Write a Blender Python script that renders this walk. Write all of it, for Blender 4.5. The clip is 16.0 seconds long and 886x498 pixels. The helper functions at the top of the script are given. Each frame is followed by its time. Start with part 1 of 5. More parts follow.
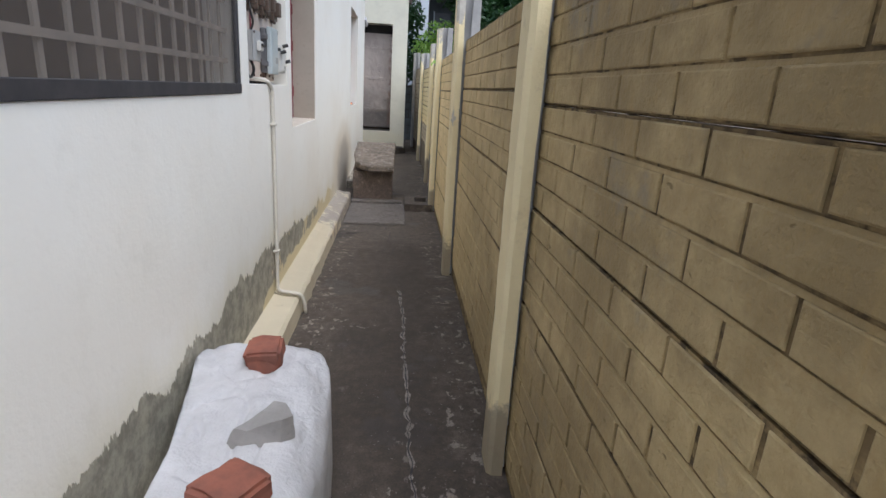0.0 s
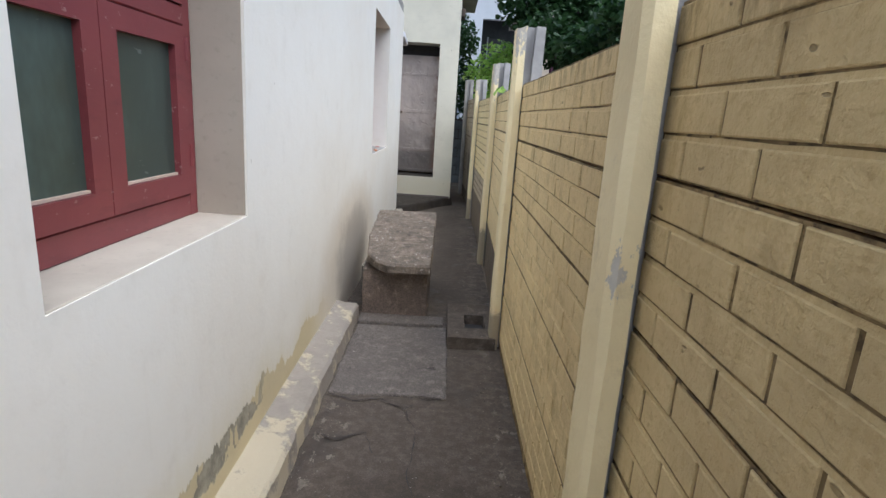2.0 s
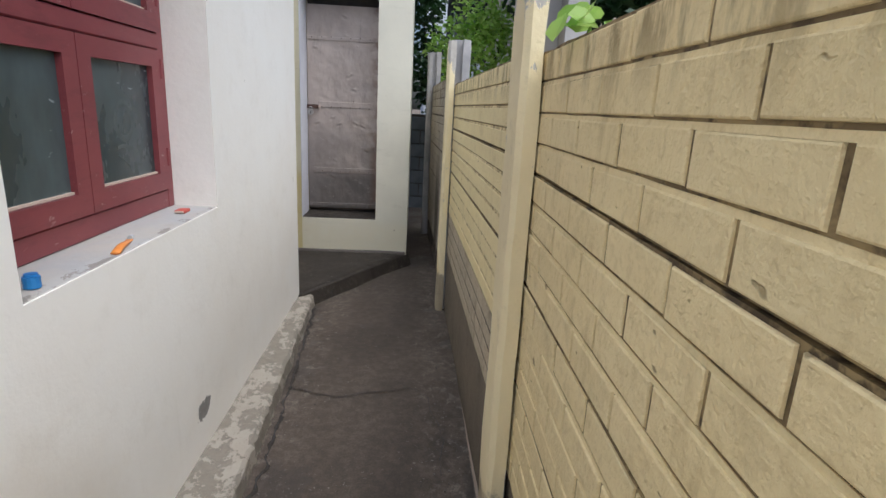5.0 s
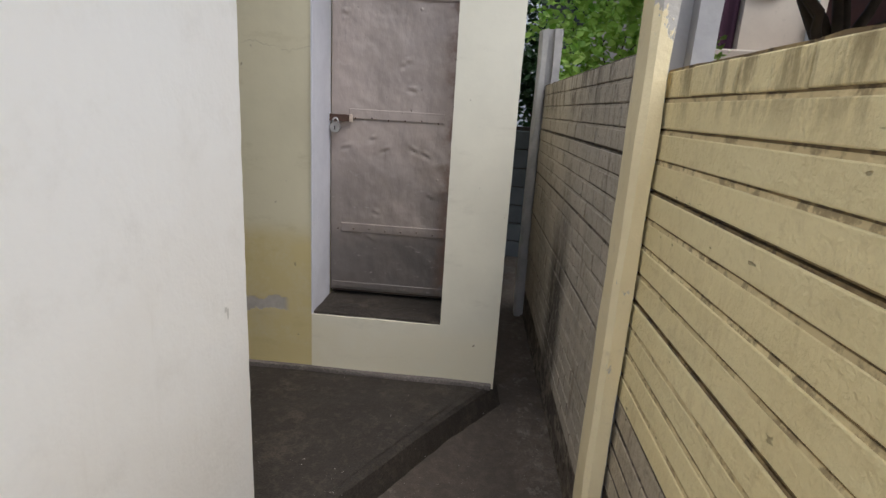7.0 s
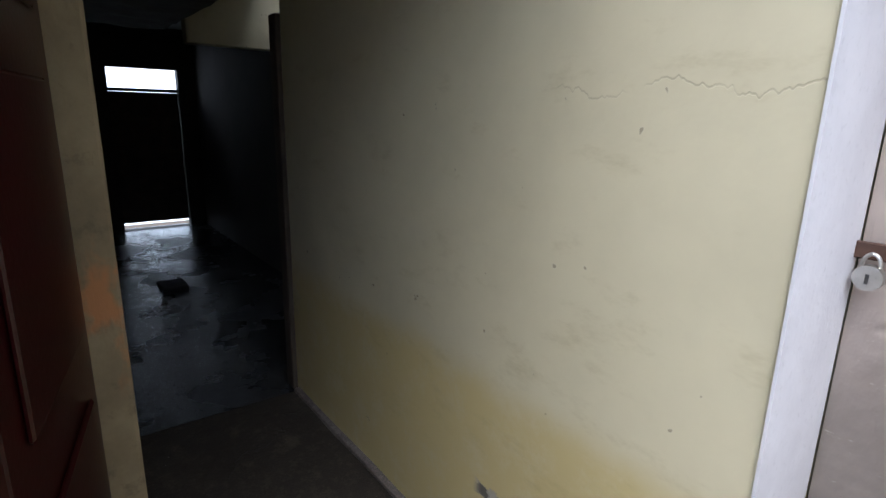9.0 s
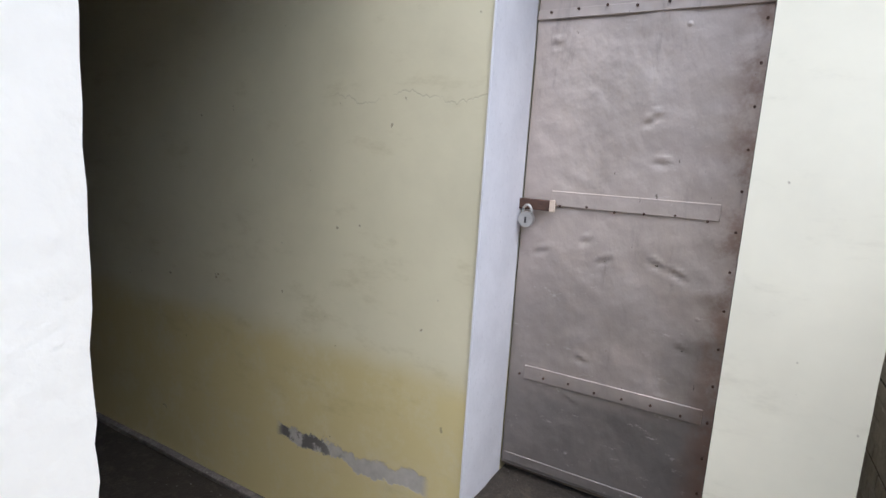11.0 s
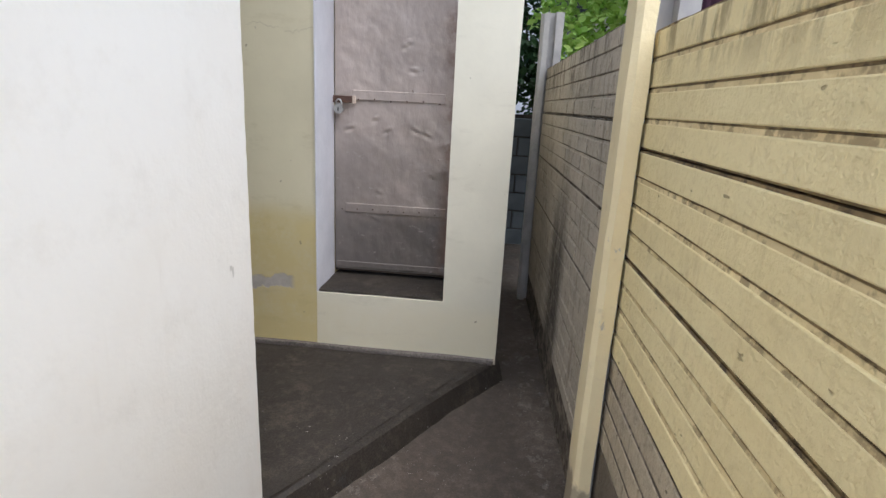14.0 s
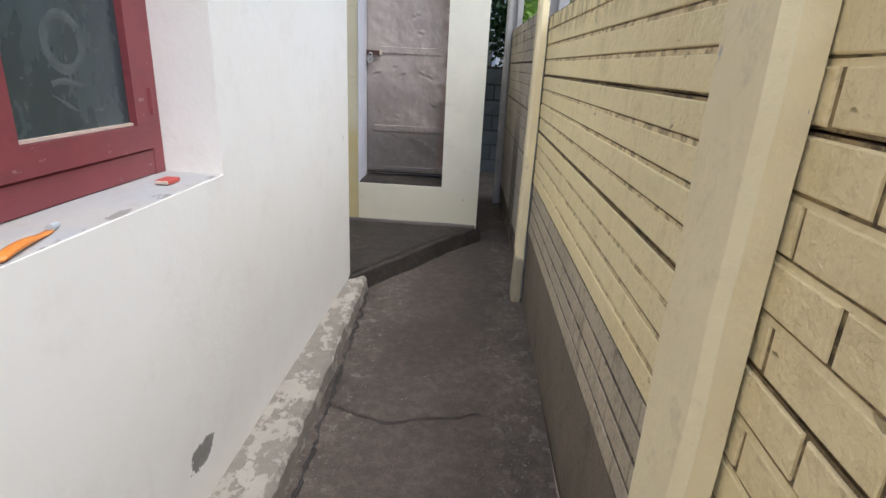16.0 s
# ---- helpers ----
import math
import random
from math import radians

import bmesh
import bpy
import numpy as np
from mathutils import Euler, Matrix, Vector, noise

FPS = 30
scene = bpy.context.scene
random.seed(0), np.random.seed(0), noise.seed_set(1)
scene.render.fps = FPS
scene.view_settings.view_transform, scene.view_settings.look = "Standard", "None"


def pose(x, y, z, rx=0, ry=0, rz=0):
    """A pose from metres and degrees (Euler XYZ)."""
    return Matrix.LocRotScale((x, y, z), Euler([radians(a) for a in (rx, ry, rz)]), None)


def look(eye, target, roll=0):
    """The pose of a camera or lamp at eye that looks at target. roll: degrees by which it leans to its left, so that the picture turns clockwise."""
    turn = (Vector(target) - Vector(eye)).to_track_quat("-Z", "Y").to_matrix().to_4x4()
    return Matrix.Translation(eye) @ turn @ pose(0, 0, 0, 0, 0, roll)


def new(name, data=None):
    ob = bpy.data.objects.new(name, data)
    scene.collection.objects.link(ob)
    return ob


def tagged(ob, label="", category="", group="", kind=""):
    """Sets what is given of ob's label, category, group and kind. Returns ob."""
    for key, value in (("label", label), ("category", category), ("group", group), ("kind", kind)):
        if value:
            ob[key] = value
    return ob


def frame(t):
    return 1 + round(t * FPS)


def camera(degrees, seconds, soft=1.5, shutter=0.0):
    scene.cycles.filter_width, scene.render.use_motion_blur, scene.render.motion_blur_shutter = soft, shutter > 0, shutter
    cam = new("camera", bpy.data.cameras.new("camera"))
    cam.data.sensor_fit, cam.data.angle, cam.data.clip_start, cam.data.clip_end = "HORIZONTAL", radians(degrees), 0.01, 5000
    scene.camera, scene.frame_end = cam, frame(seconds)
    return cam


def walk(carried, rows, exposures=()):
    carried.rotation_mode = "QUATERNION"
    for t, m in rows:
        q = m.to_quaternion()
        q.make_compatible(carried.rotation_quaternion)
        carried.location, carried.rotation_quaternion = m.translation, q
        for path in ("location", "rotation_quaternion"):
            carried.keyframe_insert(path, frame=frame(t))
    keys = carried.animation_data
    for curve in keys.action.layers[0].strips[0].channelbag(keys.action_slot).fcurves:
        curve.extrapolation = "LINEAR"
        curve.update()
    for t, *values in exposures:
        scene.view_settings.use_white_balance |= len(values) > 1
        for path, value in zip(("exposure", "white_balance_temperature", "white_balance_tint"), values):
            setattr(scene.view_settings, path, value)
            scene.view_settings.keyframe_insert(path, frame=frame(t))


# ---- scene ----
cam = camera(78.9, 16.0)
EXPOSURES = [(0, -0.1, 5520, 8), (1.5, -0.04, 5480, 8), (3.5, -0.1, 5560, 8), (6, -0.12, 5700, 10), (6.5, -0.2, 5750, 10), (7, -0.18, 5850, 10), (7.5, 0.05, 5950, 10), (8.2, 0.0, 5950, 10), (8.6, 0.12, 5800, 10), (9, 0.65, 5500, 10), (11.3, 0.42, 5450, 10), (13, 0.25, 5500, 10), (14, 0.24, 5650, 10), (15, 0.02, 5600, 10), (16, 0.18, 5550, 10)]
PATH = [
    (0, (0.655, 0.088, 1.254), (0.835, 1.999, 0.689), 3.6),
    (0.5, (0.667, 0.696, 1.26), (0.787, 2.616, 0.713), 3.4),
    (1, (0.678, 1.327, 1.319), (0.748, 3.255, 0.793), 3.6),
    (1.5, (0.67, 2.016, 1.332), (0.7, 3.952, 0.831), 3.5),
    (2, (0.672, 2.694, 1.353), (0.681, 4.636, 0.875), 3.7),
    (2.5, (0.634, 3.412, 1.379), (0.672, 5.36, 0.926), 3.5),
    (3, (0.616, 4.107, 1.388), (0.684, 6.057, 0.951), 2.9),
    (3.5, (0.644, 4.751, 1.399), (0.76, 6.699, 0.959), 2.6),
    (3.7, (0.653, 4.975, 1.404), (0.781, 6.917, 0.947), 2.5),
    (5.8, (0.851, 7.479, 1.419), (0.972, 9.409, 0.908), 3.0),
    (6, (0.811, 7.716, 1.42), (0.915, 9.645, 0.903), 2.6),
    (6.5, (0.735, 8.3, 1.475), (0.75, 10.22, 0.925), 3.3),
    (7, (0.65, 8.91, 1.462), (0.507, 10.84, 0.955), 3.5),
    (7.5, (0.545, 9.38, 1.462), (0.141, 11.29, 1.02), 3.7),
    (8, (0.491, 9.838, 1.497), (-0.352, 11.596, 1.052), 4.0),
    (8.5, (0.345, 10.19, 1.505), (-0.88, 11.70, 1.058), 3.6),
    (9, (0.151, 10.435, 1.63), (-1.399, 11.602, 1.146), 1.2),
    (9.2, (0.131, 10.482, 1.644), (-1.528, 11.494, 1.168), 1.2),
    (11.3, (0.552, 9.916, 1.475), (-0.186, 11.75, 1.173), 3.2),
    (11.5, (0.584, 9.82, 1.461), (0.012, 11.713, 1.157), 2.8),
    (12, (0.636, 9.683, 1.45), (0.306, 11.62, 1.078), 2.6),
    (12.5, (0.645, 9.618, 1.476), (0.383, 11.558, 1.069), 2.8),
    (13, (0.654, 9.531, 1.435), (0.431, 11.476, 1.014), 2.7),
    (13.5, (0.615, 9.213, 1.362), (0.416, 11.152, 0.912), 2.8),
    (14, (0.694, 8.84, 1.375), (0.521, 10.764, 0.859), 2.9),
    (14.5, (0.781, 8.353, 1.404), (0.621, 10.27, 0.857), 2.9),
    (15, (0.779, 7.919, 1.358), (0.649, 9.832, 0.788), 2.8),
    (15.5, (0.736, 7.549, 1.302), (0.628, 9.454, 0.703), 2.9),
    (16, (0.741, 7.231, 1.318), (0.636, 9.12, 0.669), 2.8),
]
walk(cam, [(t, look(eye, target, roll)) for t, eye, target, roll in PATH], EXPOSURES)

# ---- world and light ----
world = bpy.data.worlds.new("sky")
scene.world = world
world.use_nodes = True
wn = world.node_tree
sky = wn.nodes.new("ShaderNodeTexSky")
sky.sky_type, sky.sun_disc = "NISHITA", False
sky.sun_elevation, sky.sun_rotation = radians(62), radians(137)
sky.air_density, sky.dust_density, sky.ozone_density = 1.0, 5.0, 0.6
wn.links.new(sky.outputs[0], wn.nodes["Background"].inputs[0])
wn.nodes["Background"].inputs[1].default_value = 0.15
sun_data = bpy.data.lights.new("sun", "SUN")
sun_data.energy, sun_data.angle, sun_data.color = 2.9, radians(80), (1.0, 0.97, 0.93)
sun = new("sun", sun_data)
sun.matrix_world = look((4.4, 0.6, 14), (0, 6, 0))

# daylight of the yard behind the far corridor door
yard = bpy.data.lights.new("yard_daylight", "AREA")
yard.shape, yard.size, yard.size_y, yard.energy, yard.color = "RECTANGLE", 0.8, 2.1, 1.2, (0.86, 0.93, 1.0)
new("yard_daylight", yard).matrix_world = look((-8.05, 11.64, 1.09), (-4.0, 11.64, 1.09))


# ---- materials ----
def nodes_of(name):
    m = bpy.data.materials.new(name)
    m.use_nodes = True
    return m, m.node_tree, m.node_tree.nodes["Principled BSDF"]


class Net:
    """Short hand for building one material's node tree."""

    def __init__(self, name):
        self.m, self.t, self.b = nodes_of(name)
        self.co = self.t.nodes.new("ShaderNodeTexCoord").outputs["Object"]

    def scaled(self, sx, sy, sz):
        n = self.t.nodes.new("ShaderNodeMapping")
        n.inputs["Scale"].default_value = (sx, sy, sz)
        self.t.links.new(self.co, n.inputs["Vector"])
        return n.outputs[0]

    def noise(self, scale, detail=4.0, rough=0.6, vec=None, warp=0.0):
        n = self.t.nodes.new("ShaderNodeTexNoise")
        n.inputs["Scale"].default_value, n.inputs["Detail"].default_value = scale, detail
        n.inputs["Roughness"].default_value, n.inputs["Distortion"].default_value = rough, warp
        self.t.links.new(vec or self.co, n.inputs["Vector"])
        return n.outputs[0]

    def voronoi(self, scale, feature="F1", vec=None):
        n = self.t.nodes.new("ShaderNodeTexVoronoi")
        n.feature = feature
        n.inputs["Scale"].default_value = scale
        self.t.links.new(vec or self.co, n.inputs["Vector"])
        return n.outputs["Distance"]

    def ramp(self, fac, lo, hi, a=0.0, b=1.0):
        n = self.t.nodes.new("ShaderNodeMapRange")
        n.interpolation_type = "SMOOTHSTEP"
        for k, v in zip(("From Min", "From Max", "To Min", "To Max"), (lo, hi, a, b)):
            n.inputs[k].default_value = v
        self.t.links.new(fac, n.inputs["Value"])
        return n.outputs["Result"]

    def math(self, op, a, b=0.0, clamp=False):
        n = self.t.nodes.new("ShaderNodeMath")
        n.operation, n.use_clamp = op, clamp
        for s, v in zip(n.inputs, (a, b)):
            if isinstance(v, (int, float)):
                s.default_value = v
            else:
                self.t.links.new(v, s)
        return n.outputs[0]

    def axis(self, k):
        n = self.t.nodes.new("ShaderNodeSeparateXYZ")
        self.t.links.new(self.co, n.inputs[0])
        return n.outputs[k]

    def random(self):
        return self.t.nodes.new("ShaderNodeObjectInfo").outputs["Random"]

    def mix(self, fac, a, b):
        n = self.t.nodes.new("ShaderNodeMix")
        n.data_type = "RGBA"
        for s, v in zip((n.inputs[0], n.inputs[6], n.inputs[7]), (fac, a, b)):
            if isinstance(v, tuple):
                s.default_value = (*v, 1)
            elif isinstance(v, (int, float)):
                s.default_value = v
            else:
                self.t.links.new(v, s)
        return n.outputs[2]

    def done(self, color, rough=0.8, bump=None, strength=0.3, dist=0.01, metal=0.0):
        for key, v in (("Base Color", color), ("Roughness", rough), ("Metallic", metal)):
            s = self.b.inputs[key]
            if isinstance(v, tuple):
                s.default_value = (*v, 1)
            elif isinstance(v, (int, float)):
                s.default_value = v
            else:
                self.t.links.new(v, s)
        if bump is not None:
            n = self.t.nodes.new("ShaderNodeBump")
            n.inputs["Strength"].default_value, n.inputs["Distance"].default_value = strength, dist
            self.t.links.new(bump, n.inputs["Height"])
            self.t.links.new(n.outputs[0], self.b.inputs["Normal"])
        return self.m


def plain(name, c1, c2, scale=6.0, rough=0.7, fine=60.0, strength=0.25, metal=0.0, dist=0.006):
    """A two-scale mottled surface."""
    n = Net(name)
    big, small = n.noise(scale, 5), n.noise(fine, 3)
    c = n.mix(n.ramp(big, 0.3, 0.7), c1, c2)
    c = n.mix(n.ramp(small, 0.55, 0.8, 0, 0.35), c, tuple(0.6 * v for v in c1))
    return n.done(c, rough, n.math("ADD", big, n.math("MULTIPLY", small, 0.4)), strength, dist, metal)


def house_paint():
    n = Net("lime_washed_wall")
    y, z = n.axis(1), n.axis(2)
    base = n.mix(n.ramp(n.noise(1.1, 5), 0.35, 0.7), (0.895, 0.875, 0.81), (0.86, 0.825, 0.745))
    streak = n.noise(2.0, 5, 0.65, n.scaled(1, 5.0, 0.7))
    base = n.mix(n.ramp(streak, 0.6, 0.85, 0, 0.18), base, (0.55, 0.48, 0.36))
    base = n.mix(n.ramp(n.noise(5.5, 6, 0.72), 0.5, 0.75, 0, 0.22), base, (0.66, 0.62, 0.53))
    # cream dado along the foot with a band of bare grey plaster where its upper edge has flaked
    wide = n.noise(2.6, 3, 0.5, n.scaled(1, 1.2, 0.25))
    fine = n.noise(13, 5, 0.7, n.scaled(1, 1.5, 0.4))
    ragged = n.math("ADD", n.math("MULTIPLY", wide, 0.26), n.math("MULTIPLY", fine, 0.13))
    high = n.math("SUBTRACT", n.ramp(y, 2.9, 5.0, 0.60, 0.45), ragged)
    inside = n.math("MULTIPLY", n.ramp(n.math("SUBTRACT", high, z), 0.0, 0.006), n.ramp(y, 5.3, 5.9, 1, 0))
    faded = n.math("MULTIPLY", n.ramp(n.math("SUBTRACT", n.math("ADD", high, 0.16), z), 0.0, 0.22, 0.0, 0.55), n.ramp(y, 5.2, 6.2, 1, 0))
    base = n.mix(faded, base, (0.74, 0.685, 0.50))
    base = n.mix(inside, base, n.mix(n.noise(5, 5, 0.7), (0.70, 0.61, 0.38), (0.60, 0.52, 0.33)))
    floor_line = n.math("ADD", n.ramp(y, 2.3, 2.9, 0.0, 0.19), n.math("MULTIPLY", n.math("SUBTRACT", n.noise(7, 5, 0.7, n.scaled(1, 1, 0.5)), 0.5), 0.16))
    keep = n.ramp(n.math("ADD", n.noise(3.6, 4, 0.6, n.scaled(1, 1.3, 0.8)), n.ramp(y, 2.3, 3.4, 0.30, 0.0)), 0.46, 0.475)
    low = n.math("MULTIPLY", n.math("MULTIPLY", inside, keep), n.ramp(n.math("SUBTRACT", z, floor_line), 0.0, 0.01))
    low = n.math("MULTIPLY", low, n.ramp(y, 4.5, 4.8, 1, 0))
    tone = n.mix(n.ramp(n.noise(14, 5, 0.7), 0.35, 0.65), (0.24, 0.225, 0.18), (0.42, 0.39, 0.31))
    base = n.mix(low, base, tone)
    # small scars
    scar = n.math("MULTIPLY", n.ramp(n.noise(9, 3, 0.5, n.scaled(1, 1.6, 0.8)), 0.765, 0.78), 0.6)
    base = n.mix(scar, base, (0.42, 0.39, 0.32))
    py, pz = n.math("DIVIDE", n.math("SUBTRACT", y, 8.47), 0.075), n.math("DIVIDE", n.math("SUBTRACT", z, 0.215), 0.055)
    pd = n.math("ADD", n.math("ADD", n.math("MULTIPLY", py, py), n.math("MULTIPLY", pz, pz)), n.math("MULTIPLY", n.math("SUBTRACT", n.noise(16, 5, 0.7), 0.5), 3.0))
    base = n.mix(n.ramp(pd, 0.55, 0.7, 1, 0), base, n.mix(n.noise(30, 4), (0.14, 0.135, 0.13), (0.34, 0.32, 0.29)))
    # bluish grey core with a brown fringe beside the washing stone
    dy, dz = n.math("DIVIDE", n.math("SUBTRACT", y, 6.75), 0.80), n.math("DIVIDE", n.math("SUBTRACT", z, 0.26), 0.42)
    d = n.math("ADD", n.math("MULTIPLY", dy, dy), n.math("MULTIPLY", dz, dz))
    d = n.math("ADD", d, n.math("MULTIPLY", n.math("SUBTRACT", n.noise(2.6, 5), 0.5), 1.6))
    base = n.mix(n.ramp(d, 0.3, 1.15, 0.62, 0.0), base, (0.23, 0.235, 0.25))
    base = n.mix(n.ramp(d, 0.8, 2.6, 0.40, 0.0), base, (0.56, 0.44, 0.27))
    relief = n.math("ADD", n.math("MULTIPLY", n.noise(9, 5), 0.7), n.math("MULTIPLY", n.noise(70, 3), 0.18))
    relief = n.math("SUBTRACT", relief, n.math("MULTIPLY", low, 0.45))
    return n.done(base, 0.75, relief, 0.35, 0.012)


def cream_paint(name, top, low, line, stain):
    """Distempered wall with a darker dado below an uneven line and a scuffed band."""
    n = Net(name)
    x, z = n.axis(0), n.axis(2)
    c = n.mix(n.ramp(n.noise(1.6, 5), 0.3, 0.72), top, tuple(0.86 * v for v in top))
    wob = n.math("ADD", z, n.math("MULTIPLY", n.noise(4.5, 4), -0.14))
    c = n.mix(n.math("MULTIPLY", n.ramp(wob, line - 0.16, line + 0.0, 1, 0), n.ramp(n.noise(5.5, 6, 0.75), 0.3, 0.55, 0.55, 1.0)), c, low)
    c = n.mix(n.ramp(n.noise(7, 5, 0.7, n.scaled(0.6, 1, 1.5)), 0.54, 0.78, 0, 0.36), c, tuple(0.66 * v for v in low))
    pits = n.ramp(n.noise(19, 2), 0.74, 0.77, 0, 0.7)
    c = n.mix(pits, c, (0.24, 0.20, 0.13))
    relief = n.math("ADD", n.noise(5, 4), n.math("MULTIPLY", n.noise(45, 3), 0.06))
    if stain:
        dz = n.math("ABSOLUTE", n.math("SUBTRACT", n.math("ADD", z, n.math("MULTIPLY", n.noise(6, 5, 0.7), -0.16)), 0.335))
        inside = n.math("MULTIPLY", n.ramp(x, -1.05, -1.0), n.ramp(x, -0.36, -0.32, 1, 0))
        band = n.math("MULTIPLY", n.ramp(dz, 0.022, 0.034, 1, 0), inside)
        c = n.mix(n.math("MULTIPLY", band, 0.9), c, n.mix(n.noise(26, 4), (0.30, 0.28, 0.265), (0.55, 0.52, 0.51)))
        c = n.mix(n.math("MULTIPLY", band, n.math("MULTIPLY", n.ramp(x, -0.85, -0.6, 0.85, 0), n.ramp(n.noise(18, 4), 0.42, 0.55))), c, (0.07, 0.062, 0.055))
        relief = n.math("SUBTRACT", relief, n.math("MULTIPLY", band, 0.5))
        # one wandering crack at head height
        lev = n.math("ADD", 1.69, n.math("MULTIPLY", n.math("SUBTRACT", n.noise(3.5, 5, 0.7, n.scaled(1, 1, 0.01)), 0.5), 0.22))
        off = n.math("ABSOLUTE", n.math("SUBTRACT", z, lev))
        on = n.math("MULTIPLY", n.ramp(x, -0.85, -0.7), n.ramp(n.noise(6, 2, 0.5, n.scaled(1, 1, 0.01)), 0.36, 0.46))
        crack = n.math("MULTIPLY", n.ramp(off, 0.001, 0.0032, 1, 0), on)
        c = n.mix(n.math("MULTIPLY", crack, 0.32), c, (0.28, 0.23, 0.14))
        relief = n.math("SUBTRACT", relief, n.math("MULTIPLY", crack, 0.4))
    return n.done(c, 0.7, relief, 0.22, 0.012)


def pillar_plaster():
    n = Net("soiled_cream_plaster")
    z = n.axis(2)
    c = n.mix(n.ramp(n.noise(4, 5), 0.3, 0.7), (0.34, 0.27, 0.155), (0.22, 0.17, 0.095))
    c = n.mix(n.ramp(n.noise(11, 6, 0.75), 0.52, 0.7, 0, 0.5), c, (0.12, 0.09, 0.055))
    # orange glow on the pillar, painted into the colour at arm height
    bare = n.math("MULTIPLY", n.ramp(z, 0.78, 0.92), n.ramp(z, 1.32, 1.46, 1, 0))
    bare = n.math("MULTIPLY", bare, n.ramp(n.noise(6, 4, 0.6, n.scaled(1, 1, 0.6)), 0.46, 0.58))
    c = n.mix(bare, c, (0.46, 0.215, 0.085))
    return n.done(c, 0.8, n.math("SUBTRACT", n.noise(12, 5), n.math("MULTIPLY", bare, 0.4)), 0.4, 0.01)


def sill_cement():
    """Pale trowelled cement with a bluish bloom, chipped dark along the outer edge."""
    n = Net("bare_cement_sill")
    c = n.mix(n.ramp(n.noise(5, 5, 0.6), 0.35, 0.65), (0.47, 0.44, 0.385), (0.42, 0.415, 0.40))
    c = n.mix(n.ramp(n.noise(14, 5, 0.7), 0.54, 0.7, 0, 0.4), c, (0.40, 0.36, 0.30))
    chip = n.math("ADD", n.noise(17, 5, 0.7, n.scaled(1, 0.7, 1)), n.ramp(n.axis(0), -0.07, -0.008, -0.12, 0.10))
    chip = n.ramp(chip, 0.60, 0.62)
    c = n.mix(n.math("MULTIPLY", chip, 0.85), c, (0.24, 0.215, 0.185))
    return n.done(c, 0.85, n.math("SUBTRACT", n.noise(22, 5), n.math("MULTIPLY", chip, 0.6)), 0.4, 0.006)


def worn_kerb():
    n = Net("weathered_kerb_paint")
    y = n.axis(1)
    paint = n.mix(n.noise(3, 4), (0.60, 0.53, 0.385), (0.50, 0.44, 0.32))
    bare = n.mix(n.noise(12, 5, 0.7), (0.24, 0.21, 0.18), (0.42, 0.38, 0.33))
    wear = n.ramp(n.math("ADD", n.noise(5, 6, 0.7), n.ramp(y, 3.0, 5.6, -0.26, 0.06)), 0.44, 0.52)
    relief = n.math("SUBTRACT", n.noise(16, 6, 0.7), n.math("MULTIPLY", wear, 0.4))
    return n.done(n.mix(wear, paint, bare), 0.85, relief, 0.6, 0.012)


def flaked_kerb():
    n = Net("flaked_whitewash_kerb")
    white = n.mix(n.noise(6, 4), (0.44, 0.40, 0.335), (0.33, 0.29, 0.235))
    bare = n.mix(n.noise(25, 5, 0.7), (0.17, 0.15, 0.12), (0.30, 0.27, 0.22))
    wear = n.ramp(n.noise(9, 6, 0.72, n.scaled(1, 0.7, 1)), 0.455, 0.50)
    relief = n.math("SUBTRACT", n.noise(20, 6, 0.7), n.math("MULTIPLY", wear, 0.5))
    return n.done(n.mix(wear, white, bare), 0.85, relief, 0.6, 0.012)


